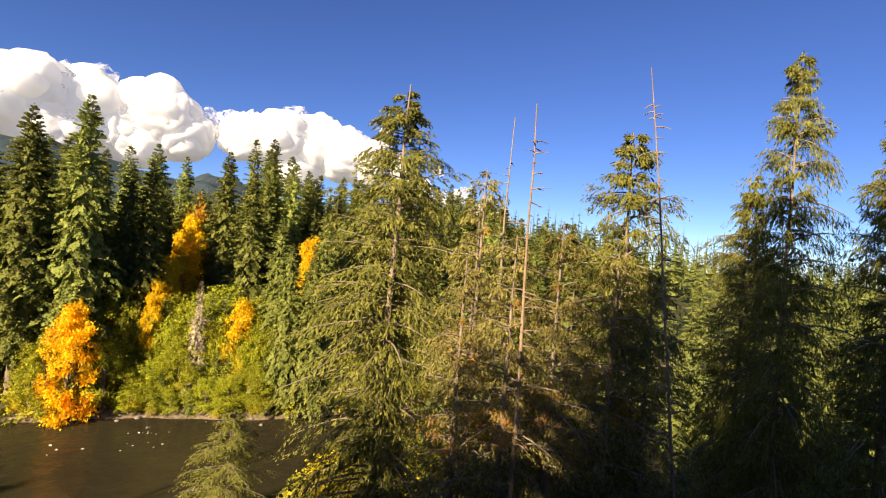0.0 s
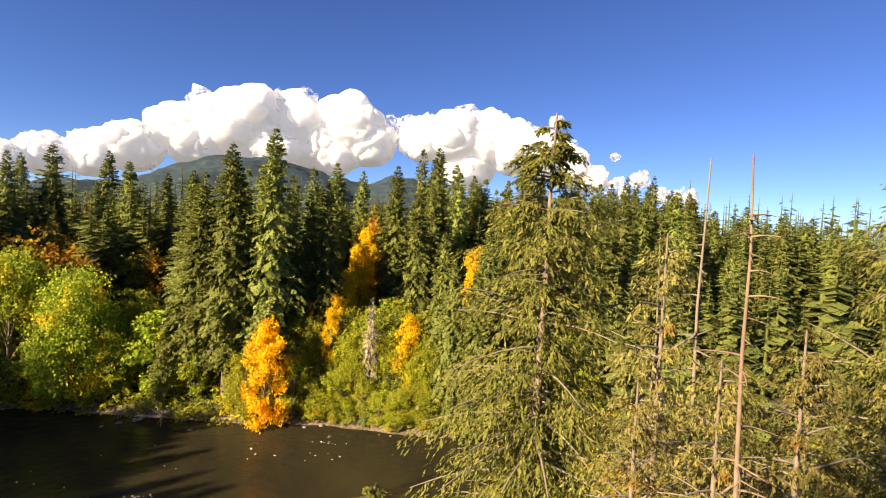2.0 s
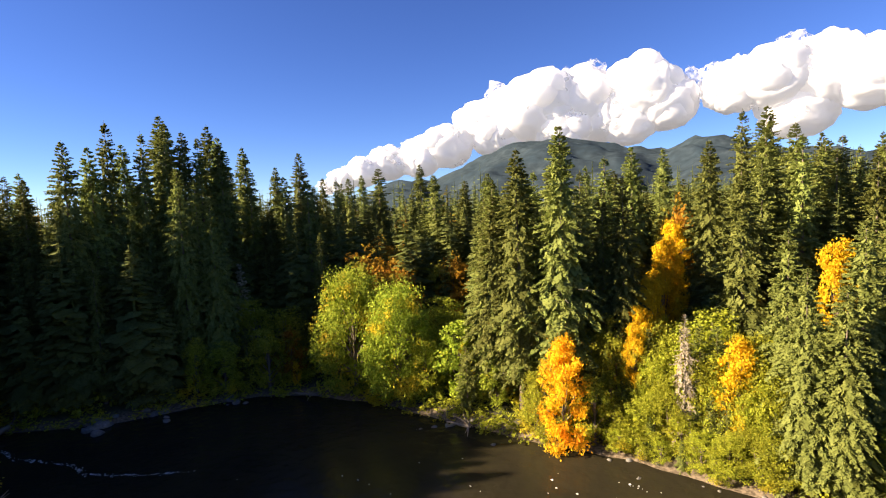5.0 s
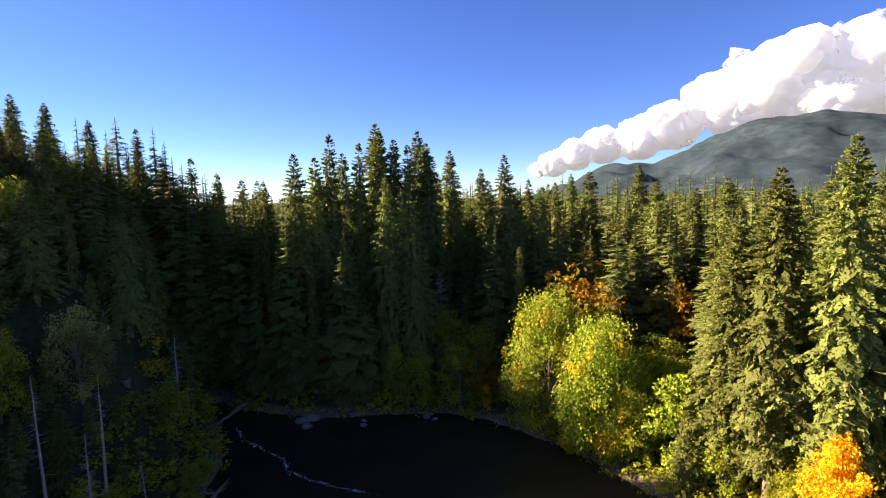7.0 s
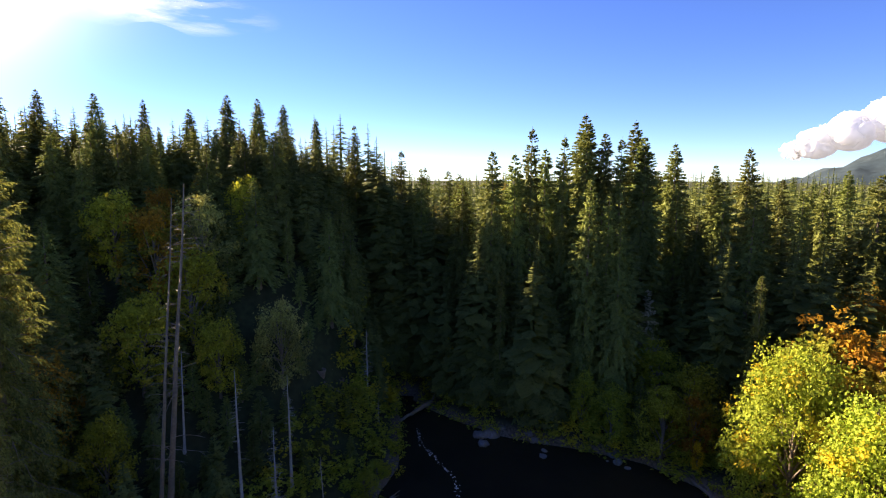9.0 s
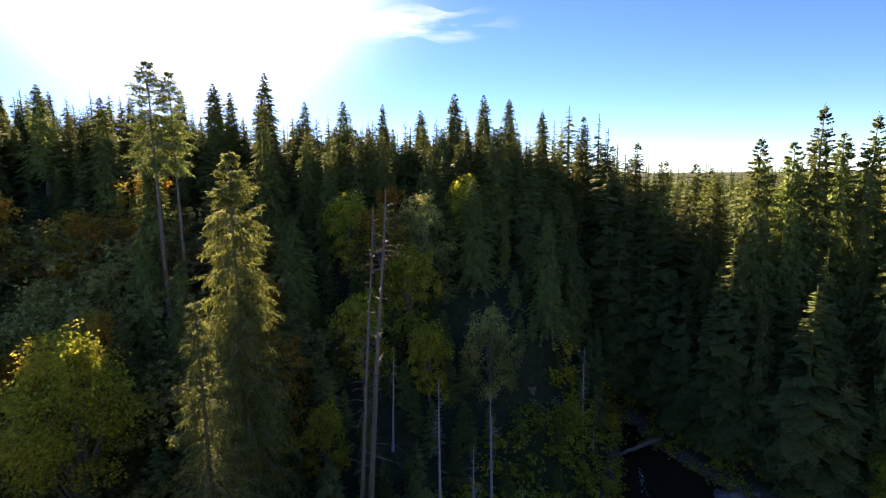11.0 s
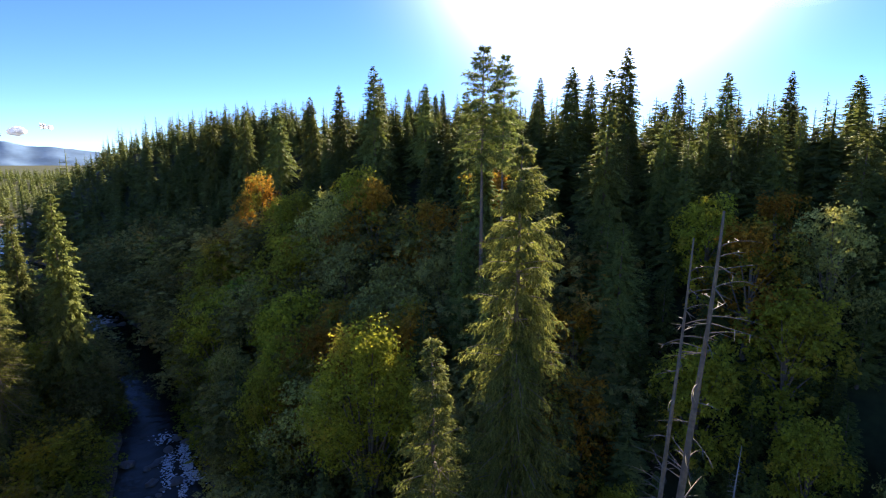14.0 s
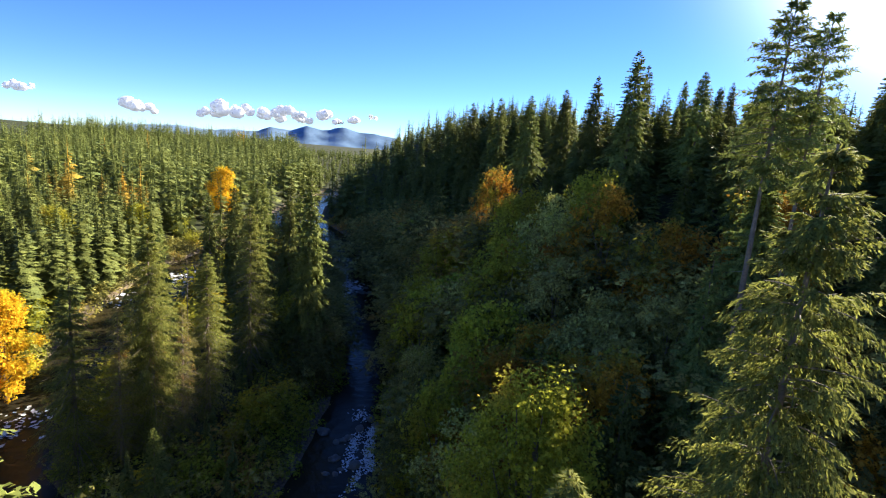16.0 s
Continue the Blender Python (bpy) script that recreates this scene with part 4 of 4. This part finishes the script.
def wood_sheet(name, label, material, protos, X, Y, scale, rng):
    """Many small trees or bushes joined: uncountable filling of the forest."""
    Z = ground_z(X, Y) - 0.3
    pieces, normals = [], []
    for x, y, z, k in zip(X, Y, Z, scale):
        v, q, m = protos[rng.integers(len(protos))]
        b, f = rng.uniform(0, 6.28), rng.uniform(0.8, 1.15) * (1.55 if y > 48 else 1.6 if x < -48 else 1.3)
        c, s = math.cos(b), math.sin(b)
        w = np.empty_like(v)
        w[:, 0] = x + f * k * (c * v[:, 0] - s * v[:, 1])
        w[:, 1] = y + f * k * (s * v[:, 0] + c * v[:, 1])
        w[:, 2] = z + k * v[:, 2]
        pieces.append((w, q))
        normals.append(np.stack([c * m[:, 0] - s * m[:, 1], s * m[:, 0] + c * m[:, 1], m[:, 2]], 1))
    v, q = joined(pieces)
    ob = new(name, leaf_mesh(name, v, q, material, np.concatenate(normals)))
    tagged(ob, label, "forest", kind="stuff")


def low_conifers(rng, count, tiers, spokes, r):
    """Simple conifers for the depth of the forest: tiers of drooping boughs that narrow to a point."""
    out = []
    for _ in range(count):
        n = tiers * spokes
        f = (np.repeat(np.arange(tiers), spokes) + rng.uniform(-0.4, 0.4, n)) / tiers
        f = np.clip(f, 0, 0.97)
        lobe = 1 + 0.18 * np.sin(f * rng.uniform(8, 14) + rng.uniform(0, 6))
        reach = r * rng.uniform(0.85, 1.15) * ((1 - f) ** 0.8 * lobe * np.clip(0.6 + 3 * f, 0, 1) * rng.uniform(0.7, 1.15, n) + 0.03)
        a = rng.uniform(0, 2 * np.pi, n)
        d = np.stack([np.cos(a), np.sin(a), -0.55 + 0.55 * f + rng.normal(0, 0.12, n)], -1)
        p = np.stack([0.06 * reach * np.cos(a), 0.06 * reach * np.sin(a), 28 * (0.06 + 0.93 * f) + 0.12 * reach], -1)
        v, q, m = outward(*kites(p, d, reach, reach * rng.uniform(0.26, 0.40, n), rng.normal(0, 0.35, n), 0.14), own=0.55)
        tv, tq = tube([(0, 0, -1), (0, 0, 14), (0, 0, 27.8)], [0.34, 0.24, 0.03], 4)
        out.append((*joined([(v, q), (tv, tq)]), np.r_[m, tv * np.array([1, 1, 0]) / (np.hypot(tv[:, 0], tv[:, 1])[:, None] + 1e-6)]))
    return out


def fill_woods():
    rng = np.random.default_rng(21)
    near = low_conifers(rng, 8, 24, 12, 3.9)
    mid = low_conifers(rng, 8, 17, 9, 3.9)
    far = low_conifers(rng, 8, 10, 7, 4.2)
    for protos, spots in ((near, ((520, -64, 64, -125, -30, 2.9, lambda x, y, d: shore_distance(x, y, ISLAND) < 0 or x > -12), (680, -110, 110, 58, 128, 2.3, lambda x, y, d: d > 3 and not lane(x, y) and not (-50 < x < -12 and y < 88) and not (0 < x < 26 and y < 78) and not (abs(x - 4.5 - (y - 80) * 0.33) < 4.5 and 72 < y < 101)),
                                  (260, -122, -92, -150, 62, 2.8, lambda x, y, d: y > 0 or not lane(x, y)), (380, -106, -56, -2, 66, 2.3, lambda x, y, d: d > 3 and not (22 < y < 49 and x > -76)), (460, -122, -48, -150, 60, 2.6, lambda x, y, d: d > 3 and not (lane(x, y) and x < -78) and not (22 < y < 49 and x > -76) and (x < -88 or y > 5 or (x * 7.3 + y * 3.1) % 1 < 0.35)))),
                          (mid, ((420, -30, 100, -185, -110, 3.2, lambda x, y, d: x > -14),
                                 (330, -170, -60, -210, -90, 3.6, lambda x, y, d: x < -60),
                                 (420, -230, -66, -400, -170, 4.4, lambda x, y, d: x < -66),
                                 (170, 22, 125, -45, 46, 3.6, lambda x, y, d: True),
                                 (240, -220, -84, 48, 170, 4.2, lambda x, y, d: not lane(x, y))))):
        p = np.concatenate([np.array(scatter(rng, *a)) for a in spots])
        X, Y = p[:, 0], p[:, 1]
        size = np.where(shore_distance(X, Y, ISLAND) < 0, 0.27, 1.0) * np.where(Y > 48, 0.80, np.where(X < -48, 0.40 - 0.04 * ramp(-X, 76, 100) + 0.14 * ramp(-Y, 70, 130), 0.68)) * rng.uniform(0.6, 1.25, len(X))
        wood_sheet("forest_infill", "dense green conifers filling the forest between taller firs", FAR, protos, X, Y, size, rng)
    n = 2600
    r = 90 + 700 * rng.uniform(0, 1, n * 5) ** 0.8
    a = rng.uniform(0, 2 * np.pi, n * 5)
    X, Y = -20 + r * np.cos(a), 20 + r * np.sin(a)
    inner = (X > -140) & (X < 100) & (Y > -172) & (Y < 148)
    hidden = (X > 60) & (np.abs(Y) < 60)
    behind = np.degrees(np.arctan2(-(X + 15), Y - 10))
    ok = ~inner & ~hidden & (dry(X, Y) > 3) & ~((behind > -150) & (behind < -82))
    X, Y = X[ok][:n], Y[ok][:n]
    r, a = rng.uniform(0, 1, 5200), rng.uniform(0, 1, 5200)
    X2, Y2 = -240 + 400 * a, -150 - 620 * r ** 0.8
    ok = (dry(X2, Y2) > 3) & ((X2 > -60) | (Y2 < -330))
    X, Y = np.r_[X, X2[ok][:2300]], np.r_[Y, Y2[ok][:2300]]
    size = np.where((X < -95) & (Y < 70) & (X > -330), 0.42, 1.0) * rng.uniform(0.75, 1.15, len(X))
    wood_sheet("far_woods", "dark green conifer forest stretching into the distance", FAR, far, X, Y, size, rng)


def bushes():
    """Shrubs and saplings along the water and broad-leaved crowns on the shaded slope."""
    rng = np.random.default_rng(33)
    small = [leafy(rng, [(0, 0, 0.7, 1.2, 1.0), (0.8, 0.3, 0.5, 0.9, 0.8)], 170, 0.28, 0.3) for _ in range(5)]
    big = [leafy(rng, [(0, 0, 5.5, 2.6, 2.2), (1.6, 0.6, 4.2, 2.0, 1.8), (-1.2, 1.0, 3.6, 1.9, 2.2), (0.2, -1.4, 2.2, 1.8, 2.2)], 1200, 0.37, 0.6) for _ in range(4)]
    p = np.array(scatter(rng, 1400, -95, 60, -80, 90, 1.2, lambda x, y, d: d < 10 and (y > 25 or x < -22 or y < -18 or x > 1), 0.3))
    wood_sheet("bank_shrubs", "green and yellow shrubs crowding the river banks", SHRUB, small, p[:, 0], p[:, 1], rng.uniform(0.6, 1.2, len(p)) + 0.05 * p[:, 2], rng)
    p = np.array(scatter(rng, 400, -82, -47, -165, 30, 3.0, lambda x, y, d: not (y > 18 and x > -64) and (y < 4 or x > -72)))
    wood_sheet("slope_thicket", "dull green and rusty leaf trees on the shaded slope, lightened against the shade", THICKET, big, p[:, 0], p[:, 1], rng.uniform(0.8, 1.3, len(p)) * (1 + 0.5 * ramp(-p[:, 0], 56, 70) - 0.25 * ramp(-p[:, 0], 84, 94)), rng)
    p = np.array(scatter(rng, 1250, -85, 24, -230, -28, 1.7, lambda x, y, d: d < 10 and (x > -20 or d > 1.6), 0.4))
    wood_sheet("river_shrubs", "dull green shrubs along the southern channels, leaf colour lightened against shade", THICKET, small, p[:, 0], p[:, 1], rng.uniform(1.0, 2.0, len(p)), rng)
    p = np.array(scatter(rng, 60, -60, 90, -190, -40, 5, lambda x, y, d: True))
    wood_sheet("island_thicket", "green leaf trees between the southern conifers", SHRUB, big, p[:, 0], p[:, 1], rng.uniform(0.8, 1.5, len(p)), rng)


fill_woods()
bushes()

# ---- stones ----


def ball(subdivisions):
    bm = bmesh.new()
    bmesh.ops.create_icosphere(bm, subdivisions=subdivisions, radius=1)
    v, t = np.array([v.co[:] for v in bm.verts]), np.array([[v.index for v in f.verts] for f in bm.faces])
    bm.free()
    return v, t


BALLS = {n: ball(n) for n in (2, 3, 4)}

# ---- river details ----


def foam(name, label, spots):
    """White water: (x, y, half length, half width, heading in degrees, flakes, flake size)."""
    rng = np.random.default_rng(5)
    out = []
    for x, y, a, b, turn, n, size in spots:
        u, v = rng.normal(0, 0.5, n) * a, rng.normal(0, 0.5, n) * b
        c, s = math.cos(radians(turn)), math.sin(radians(turn))
        p = np.c_[x + c * u - s * v, y + s * u + c * v, rng.uniform(0.02, 0.3, n) * min(1, size)]
        h = radians(turn) + rng.normal(0, 0.6, n)
        ln = size * rng.uniform(0.4, 1.5, n)
        out.append(kites(p, np.c_[np.cos(h), np.sin(h), rng.normal(0, 0.12, n)], ln, ln * rng.uniform(0.2, 0.5, n), rng.normal(0, 0.15, n), 0.02))
    ob = new(name, quad_mesh(name, *joined(out), FOAM))
    tagged(ob, label, "foam", kind="stuff")


foam("rapids_foam", "white foam of the rapids", [(-53.4, -40, 4.0, 0.9, 255, 260, 0.38), (-51.6, -41.5, 4.5, 0.7, 246, 240, 0.36), (-54.6, -44, 2.5, 0.8, 250, 150, 0.36), (-52.6, -37, 1.4, 1.8, 250, 150, 0.34), (-50.6, -35, 2.6, 0.5, 238, 110, 0.32), (-54, -49, 2.2, 1.4, 250, 90, 0.34), (-64, -116, 7, 5, 260, 260, 1.0),
     (-61, -110, 9, 2, 265, 90, 0.7), (-60, -214, 14, 7, 265, 260, 1.8), (-10, -55, 6, 4, 220, 120, 0.7), (-22, -128, 6, 4, 250, 100, 1.0), (8, -34, 5, 4, 230, 90, 0.6),
     (-9, -110, 7, 4, 260, 90, 1.0)])
FOAM_LINE = [(-74.4, 48.2), (-69.2, 46.9), (-64.6, 47.2), (-60.6, 47.4), (-57.2, 46.1), (-53.6, 46.5), (-49.9, 47.5), (-46.0, 48.9)]          # a thread of foam winding out of the inlet
THREAD = [((ax + bx) / 2, (ay + by) / 2, 0.55 * math.hypot(bx - ax, by - ay), 0.3, math.degrees(math.atan2(by - ay, bx - ax)), 34, 0.19) for (ax, ay), (bx, by) in zip(FOAM_LINE, FOAM_LINE[1:])]
foam("foam_flecks", "scattered foam flecks drifting on the pool", THREAD + [
     (-18, 52, 16, 8, 170, 12, 0.24), (2, 54, 9, 4, 160, 10, 0.24), (-33, 44, 10, 9, 150, 12, 0.24), (-8, 40, 2.4, 0.6, 150, 22, 0.26), (-22, 38, 2.4, 0.6, 150, 24, 0.26), (-14, 47, 1.6, 0.4, 165, 14, 0.22), (3, 56.5, 1.8, 0.3, 165, 12, 0.2)])


def boulder_mesh(seed):
    v, t = BALLS[3] if seed % 2 else BALLS[2]
    rng = np.random.default_rng(seed)
    off = Vector(rng.uniform(0, 50, 3))
    k = np.array([1 + 0.45 * noise.noise(Vector(q * 1.3) + off) + 0.15 * noise.noise(Vector(q * 3.5) + off) for q in v])
    return quad_mesh("boulder", v * k[:, None] * np.array([1.0, 0.75, 0.55]), t, STONE, True)


BOULDERS = [boulder_mesh(i) for i in range(5)]
random.seed(12)


def boulders(spots, count, label):
    for x, y, spread, size in spots:
        for _ in range(count):
            a, b = x + random.gauss(0, spread), y + random.gauss(0, spread)
            z = max(-0.1, float(ground_z(a, b)))
            k = size * random.uniform(0.5, 1.4)
            ob = new("boulder", random.choice(BOULDERS))
            ob.matrix_basis = pose(a, b, z + 0.1 * k, random.uniform(-15, 15), random.uniform(-15, 15), random.uniform(0, 360)) @ Matrix.Diagonal((k, k, k, 1))
            tagged(ob, label, "boulder", "river boulders")


boulders([(-67, 57, 1.6, 0.9), (-63, 61, 1.2, 0.6), (-55, 69, 1.4, 0.6)], 7, "pale grey boulder at the edge of the pool")
boulders([(-51, -44, 1.8, 0.8), (-49, -38, 1.5, 0.7), (-57, -46, 1.5, 0.7), (-66, -112, 2.5, 1.0)], 6, "wet grey boulder in the rapids")
boulders([(3, 61, 3.0, 0.35), (11, 58, 2.0, 0.35), (-17, 66, 3.0, 0.45)], 6, "small brown stone on the gravel bank")


def fallen_log(x0, y0, x1, y1, r, label):
    rng = np.random.default_rng(int(abs(x0)))
    n = 10
    t = np.linspace(0, 1, n)
    path = np.c_[x0 + (x1 - x0) * t, y0 + (y1 - y0) * t, 0.35 + 0.5 * t + rng.normal(0, 0.05, n)]
    ob = thing("fallen_log", x0, y0, 0, label, "log", "driftwood")
    path -= np.array([x0, y0, 0])
    part("trunk", quad_mesh("trunk", *tube(path, r * (0.5 + 0.5 * t), 8), DEADWOOD, True), ob)
    roots = []
    for i in range(9):
        a = rng.normal(0, 1, 3)
        k = np.linspace(0, 1, 4)[:, None]
        roots.append(tube(path[-1] + k * a * 0.8 + k ** 2 * rng.normal(0, 0.4, 3), 0.14 * (1 - 0.8 * k[:, 0]), 5))
    tagged(part("root_mass", quad_mesh("root_mass", *joined(roots), DEADWOOD, True), ob), kind="stuff")


fallen_log(-77.0, 46.6, -80.0, 53.2, 0.38, "bleached log lying across the mouth of the inlet")
fallen_log(-47, 73.0, -43, 71.6, 0.25, "grey driftwood log on the pool's edge")
fallen_log(-20, 67.0, -16.5, 65.2, 0.22, "pale driftwood on the gravel below the maple")
fallen_log(-56.0, 34.5, -58.5, 37.5, 0.2, "bleached branch lying on the grassy point")

# ---- mountains and clouds ----


def toward(az, el, far, z0=30.0):
    a, e = radians(az), radians(el)
    return Vector((-math.sin(a) * math.cos(e) * far, math.cos(a) * math.cos(e) * far, z0 + math.sin(e) * far))


def mountain(name, label, profile, far, depth, material, jag, seed):
    """A wooded ridge whose skyline follows (azimuth, elevation) in degrees."""
    profile = sorted(profile)
    az = np.array([p[0] for p in profile], float)
    el = np.array([p[1] for p in profile], float)
    a = np.linspace(az[0], az[-1], 160)
    e = np.interp(a, az, el)
    e = e + np.array([0.0022 * jag * noise.fractal(Vector((b * 0.9, seed, 0)), 1.0, 2.0, 4) + 0.06 * noise.noise(Vector((b * 2.3, seed, 1))) for b in a])
    v, rows = [], 26
    for r in range(rows):
        f = r / (rows - 1)
        d = far - depth * (1 - f)
        for b, t in zip(a, e):
            top = math.tan(radians(t)) * far + 30
            p = toward(b, 0, d, 0)
            k = noise.fractal(Vector((p.x * 0.004 + seed, p.y * 0.004, 0)), 1.0, 2.0, 5)
            z = -60 + (top + 60) * (f ** 1.15) + jag * k * (0.3 + f * (1.2 - f) * 2)
            v.append((p.x, p.y, z))
    m = len(a)
    q = [(r * m + c, r * m + c + 1, (r + 1) * m + c + 1, (r + 1) * m + c) for r in range(rows - 1) for c in range(m - 1)]
    ob = new(name, quad_mesh(name, v, q, material, True))
    tagged(ob, label, "mountain", kind="structure")


mountain("backdrop_mountain", "wooded mountain with haze in its colour, under a bank of cloud",
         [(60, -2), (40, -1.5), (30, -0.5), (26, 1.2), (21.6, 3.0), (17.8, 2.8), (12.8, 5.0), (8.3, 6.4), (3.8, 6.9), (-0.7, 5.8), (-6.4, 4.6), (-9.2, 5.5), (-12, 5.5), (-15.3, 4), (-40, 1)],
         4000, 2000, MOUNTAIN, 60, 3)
mountain("backdrop_range", "mountain range painted haze blue on the southern horizon",
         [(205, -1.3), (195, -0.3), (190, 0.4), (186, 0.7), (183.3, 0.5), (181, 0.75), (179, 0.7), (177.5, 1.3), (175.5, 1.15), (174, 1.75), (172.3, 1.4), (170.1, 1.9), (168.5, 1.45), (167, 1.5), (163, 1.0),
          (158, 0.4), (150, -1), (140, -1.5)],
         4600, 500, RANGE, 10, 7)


def cloud(puffs, far, seed, label, name="cloud", thin=1.5):
    """Heaped cloud from lumps (azimuth, elevation, radius in degrees), with smaller billows and frayed vapour at its rim."""
    rng = np.random.default_rng(seed)
    if thin < 1:                                        # small flat clouds: heap each from several low lumps
        puffs = [(a + rng.normal(0, 0.8) * r, e - 0.15 * r + abs(rng.normal(0, 0.3)) * r, r * rng.uniform(0.4, 0.75)) for a, e, r in puffs for _ in range(5)]
        thin = 0.3
    body, rim = [], []
    for az, el, rad in puffs:
        R = radians(rad) * far
        c = np.array(toward(az, el, far * rng.uniform(0.99, 1.01))[:])
        lumps = [(c, R * 0.86, 4 if rad > 1.2 else 3, body if rad > thin else rim)]
        for i in range(18):
            d = rng.normal(0, 1, 3)
            d /= np.linalg.norm(d)
            d[2] = d[2] * 0.75 + 0.2
            if i < 10 and rad > thin:
                lumps.append((c + d * R * rng.uniform(0.5, 0.72), R * rng.uniform(0.32, 0.52), 3, body))
            else:
                lumps.append((c + d * R * rng.uniform(0.68, 0.95), R * rng.uniform(0.14, 0.36), 3, rim))
        for p, r, n, out in lumps:
            b, tris = BALLS[n]
            k = np.array([1 + 0.34 * (0.5 - abs(noise.noise(Vector(q * 1.7 + p * 0.013)))) + 0.07 * (0.5 - abs(noise.noise(Vector(q * 5.3 + p * 0.02))))
                          for q in b])
            if n == 4:
                k = k + np.array([0.03 * noise.noise(Vector(q * 9 + p * 0.02)) + 0.015 * noise.noise(Vector(q * 19 + p * 0.02)) for q in b])
            if out is rim:
                k = k + np.array([0.5 * noise.noise(Vector(q * 2.6 + p * 0.03)) + 0.25 * noise.noise(Vector(q * 6.0 + p * 0.03)) for q in b])
            w = b * (k * r)[:, None]
            w[:, 2] = np.where(w[:, 2] < 0, w[:, 2] * 0.75, w[:, 2])
            out.append((w + p, tris))
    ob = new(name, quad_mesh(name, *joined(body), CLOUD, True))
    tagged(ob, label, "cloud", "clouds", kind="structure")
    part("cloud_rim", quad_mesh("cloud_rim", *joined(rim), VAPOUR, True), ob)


cloud([(29.6, 2.5, 1.0), (28.0, 3.0, 1.6), (25.7, 3.9, 1.9), (22.8, 4.7, 2.2), (19.5, 5.1, 2.5), (16.2, 6.2, 2.8), (12.3, 8.5, 2.9), (10.6, 7.2, 3.1), (7.3, 9.3, 4.0), (5.1, 10.5, 3.5),
       (1.7, 10.1, 3.7), (3.9, 7.4, 3.4), (-0.6, 8.4, 3.4), (-4.6, 10.4, 3.4), (-6.3, 9.0, 3.3), (-2.9, 7.4, 2.8)], 4500, 1, "towering white cumulus bank over the mountain")
cloud([(-12.5, 9.6, 2.9), (-15.8, 10.1, 3.4), (-19.7, 9.7, 3.7), (-22.4, 9.0, 3.3), (-17.5, 7.0, 3.2), (-25.8, 8.3, 3.2), (-28.5, 7.3, 2.7), (-27.1, 12.1, 0.9),
       (-31, 6.1, 1.7), (-33.3, 8.6, 0.5), (-33.5, 5.2, 1.3), (-35.9, 6.2, 1.1), (-40.3, 4.3, 1.2), (-38.0, 4.6, 1.0)], 4500, 2, "broad white cumulus beside the mountain")
cloud([(-155.5, 2.7, 1.1), (-156.6, 2.5, 0.8), (-161.3, 2.7, 0.6), (-169.5, 2.0, 0.9), (-171, 1.8, 0.6), (-176.7, 2.0, 0.8), (-178.8, 2.4, 1.2), (178, 2.2, 0.8),
       (175.7, 2.7, 0.9), (172.7, 2.8, 0.9), (169.1, 2.7, 0.6), (166.9, 3.1, 0.35), (174, 2.2, 0.6), (171, 2.3, 0.5)], 4900, 3, "row of small white cumulus on the southern horizon", thin=0.55)


def cirrus(az0, az1, el0, el1, far):
    """Thin high wisps, a broken sheet of vapour."""
    n, m = 24, 10
    v = [toward(az0 + (az1 - az0) * c / (n - 1), el0 + (el1 - el0) * r / (m - 1) + 0.5 * math.sin(c * 0.7), far)[:] for r in range(m) for c in range(n)]
    q = [(r * n + c, r * n + c + 1, (r + 1) * n + c + 1, (r + 1) * n + c) for r in range(m - 1) for c in range(n - 1)]
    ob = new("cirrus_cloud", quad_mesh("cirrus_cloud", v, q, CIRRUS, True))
    tagged(ob, "thin white cirrus wisps near the sun", "cloud", "clouds", kind="structure")


cirrus(103, 80, 13.6, 16.8, 4600)
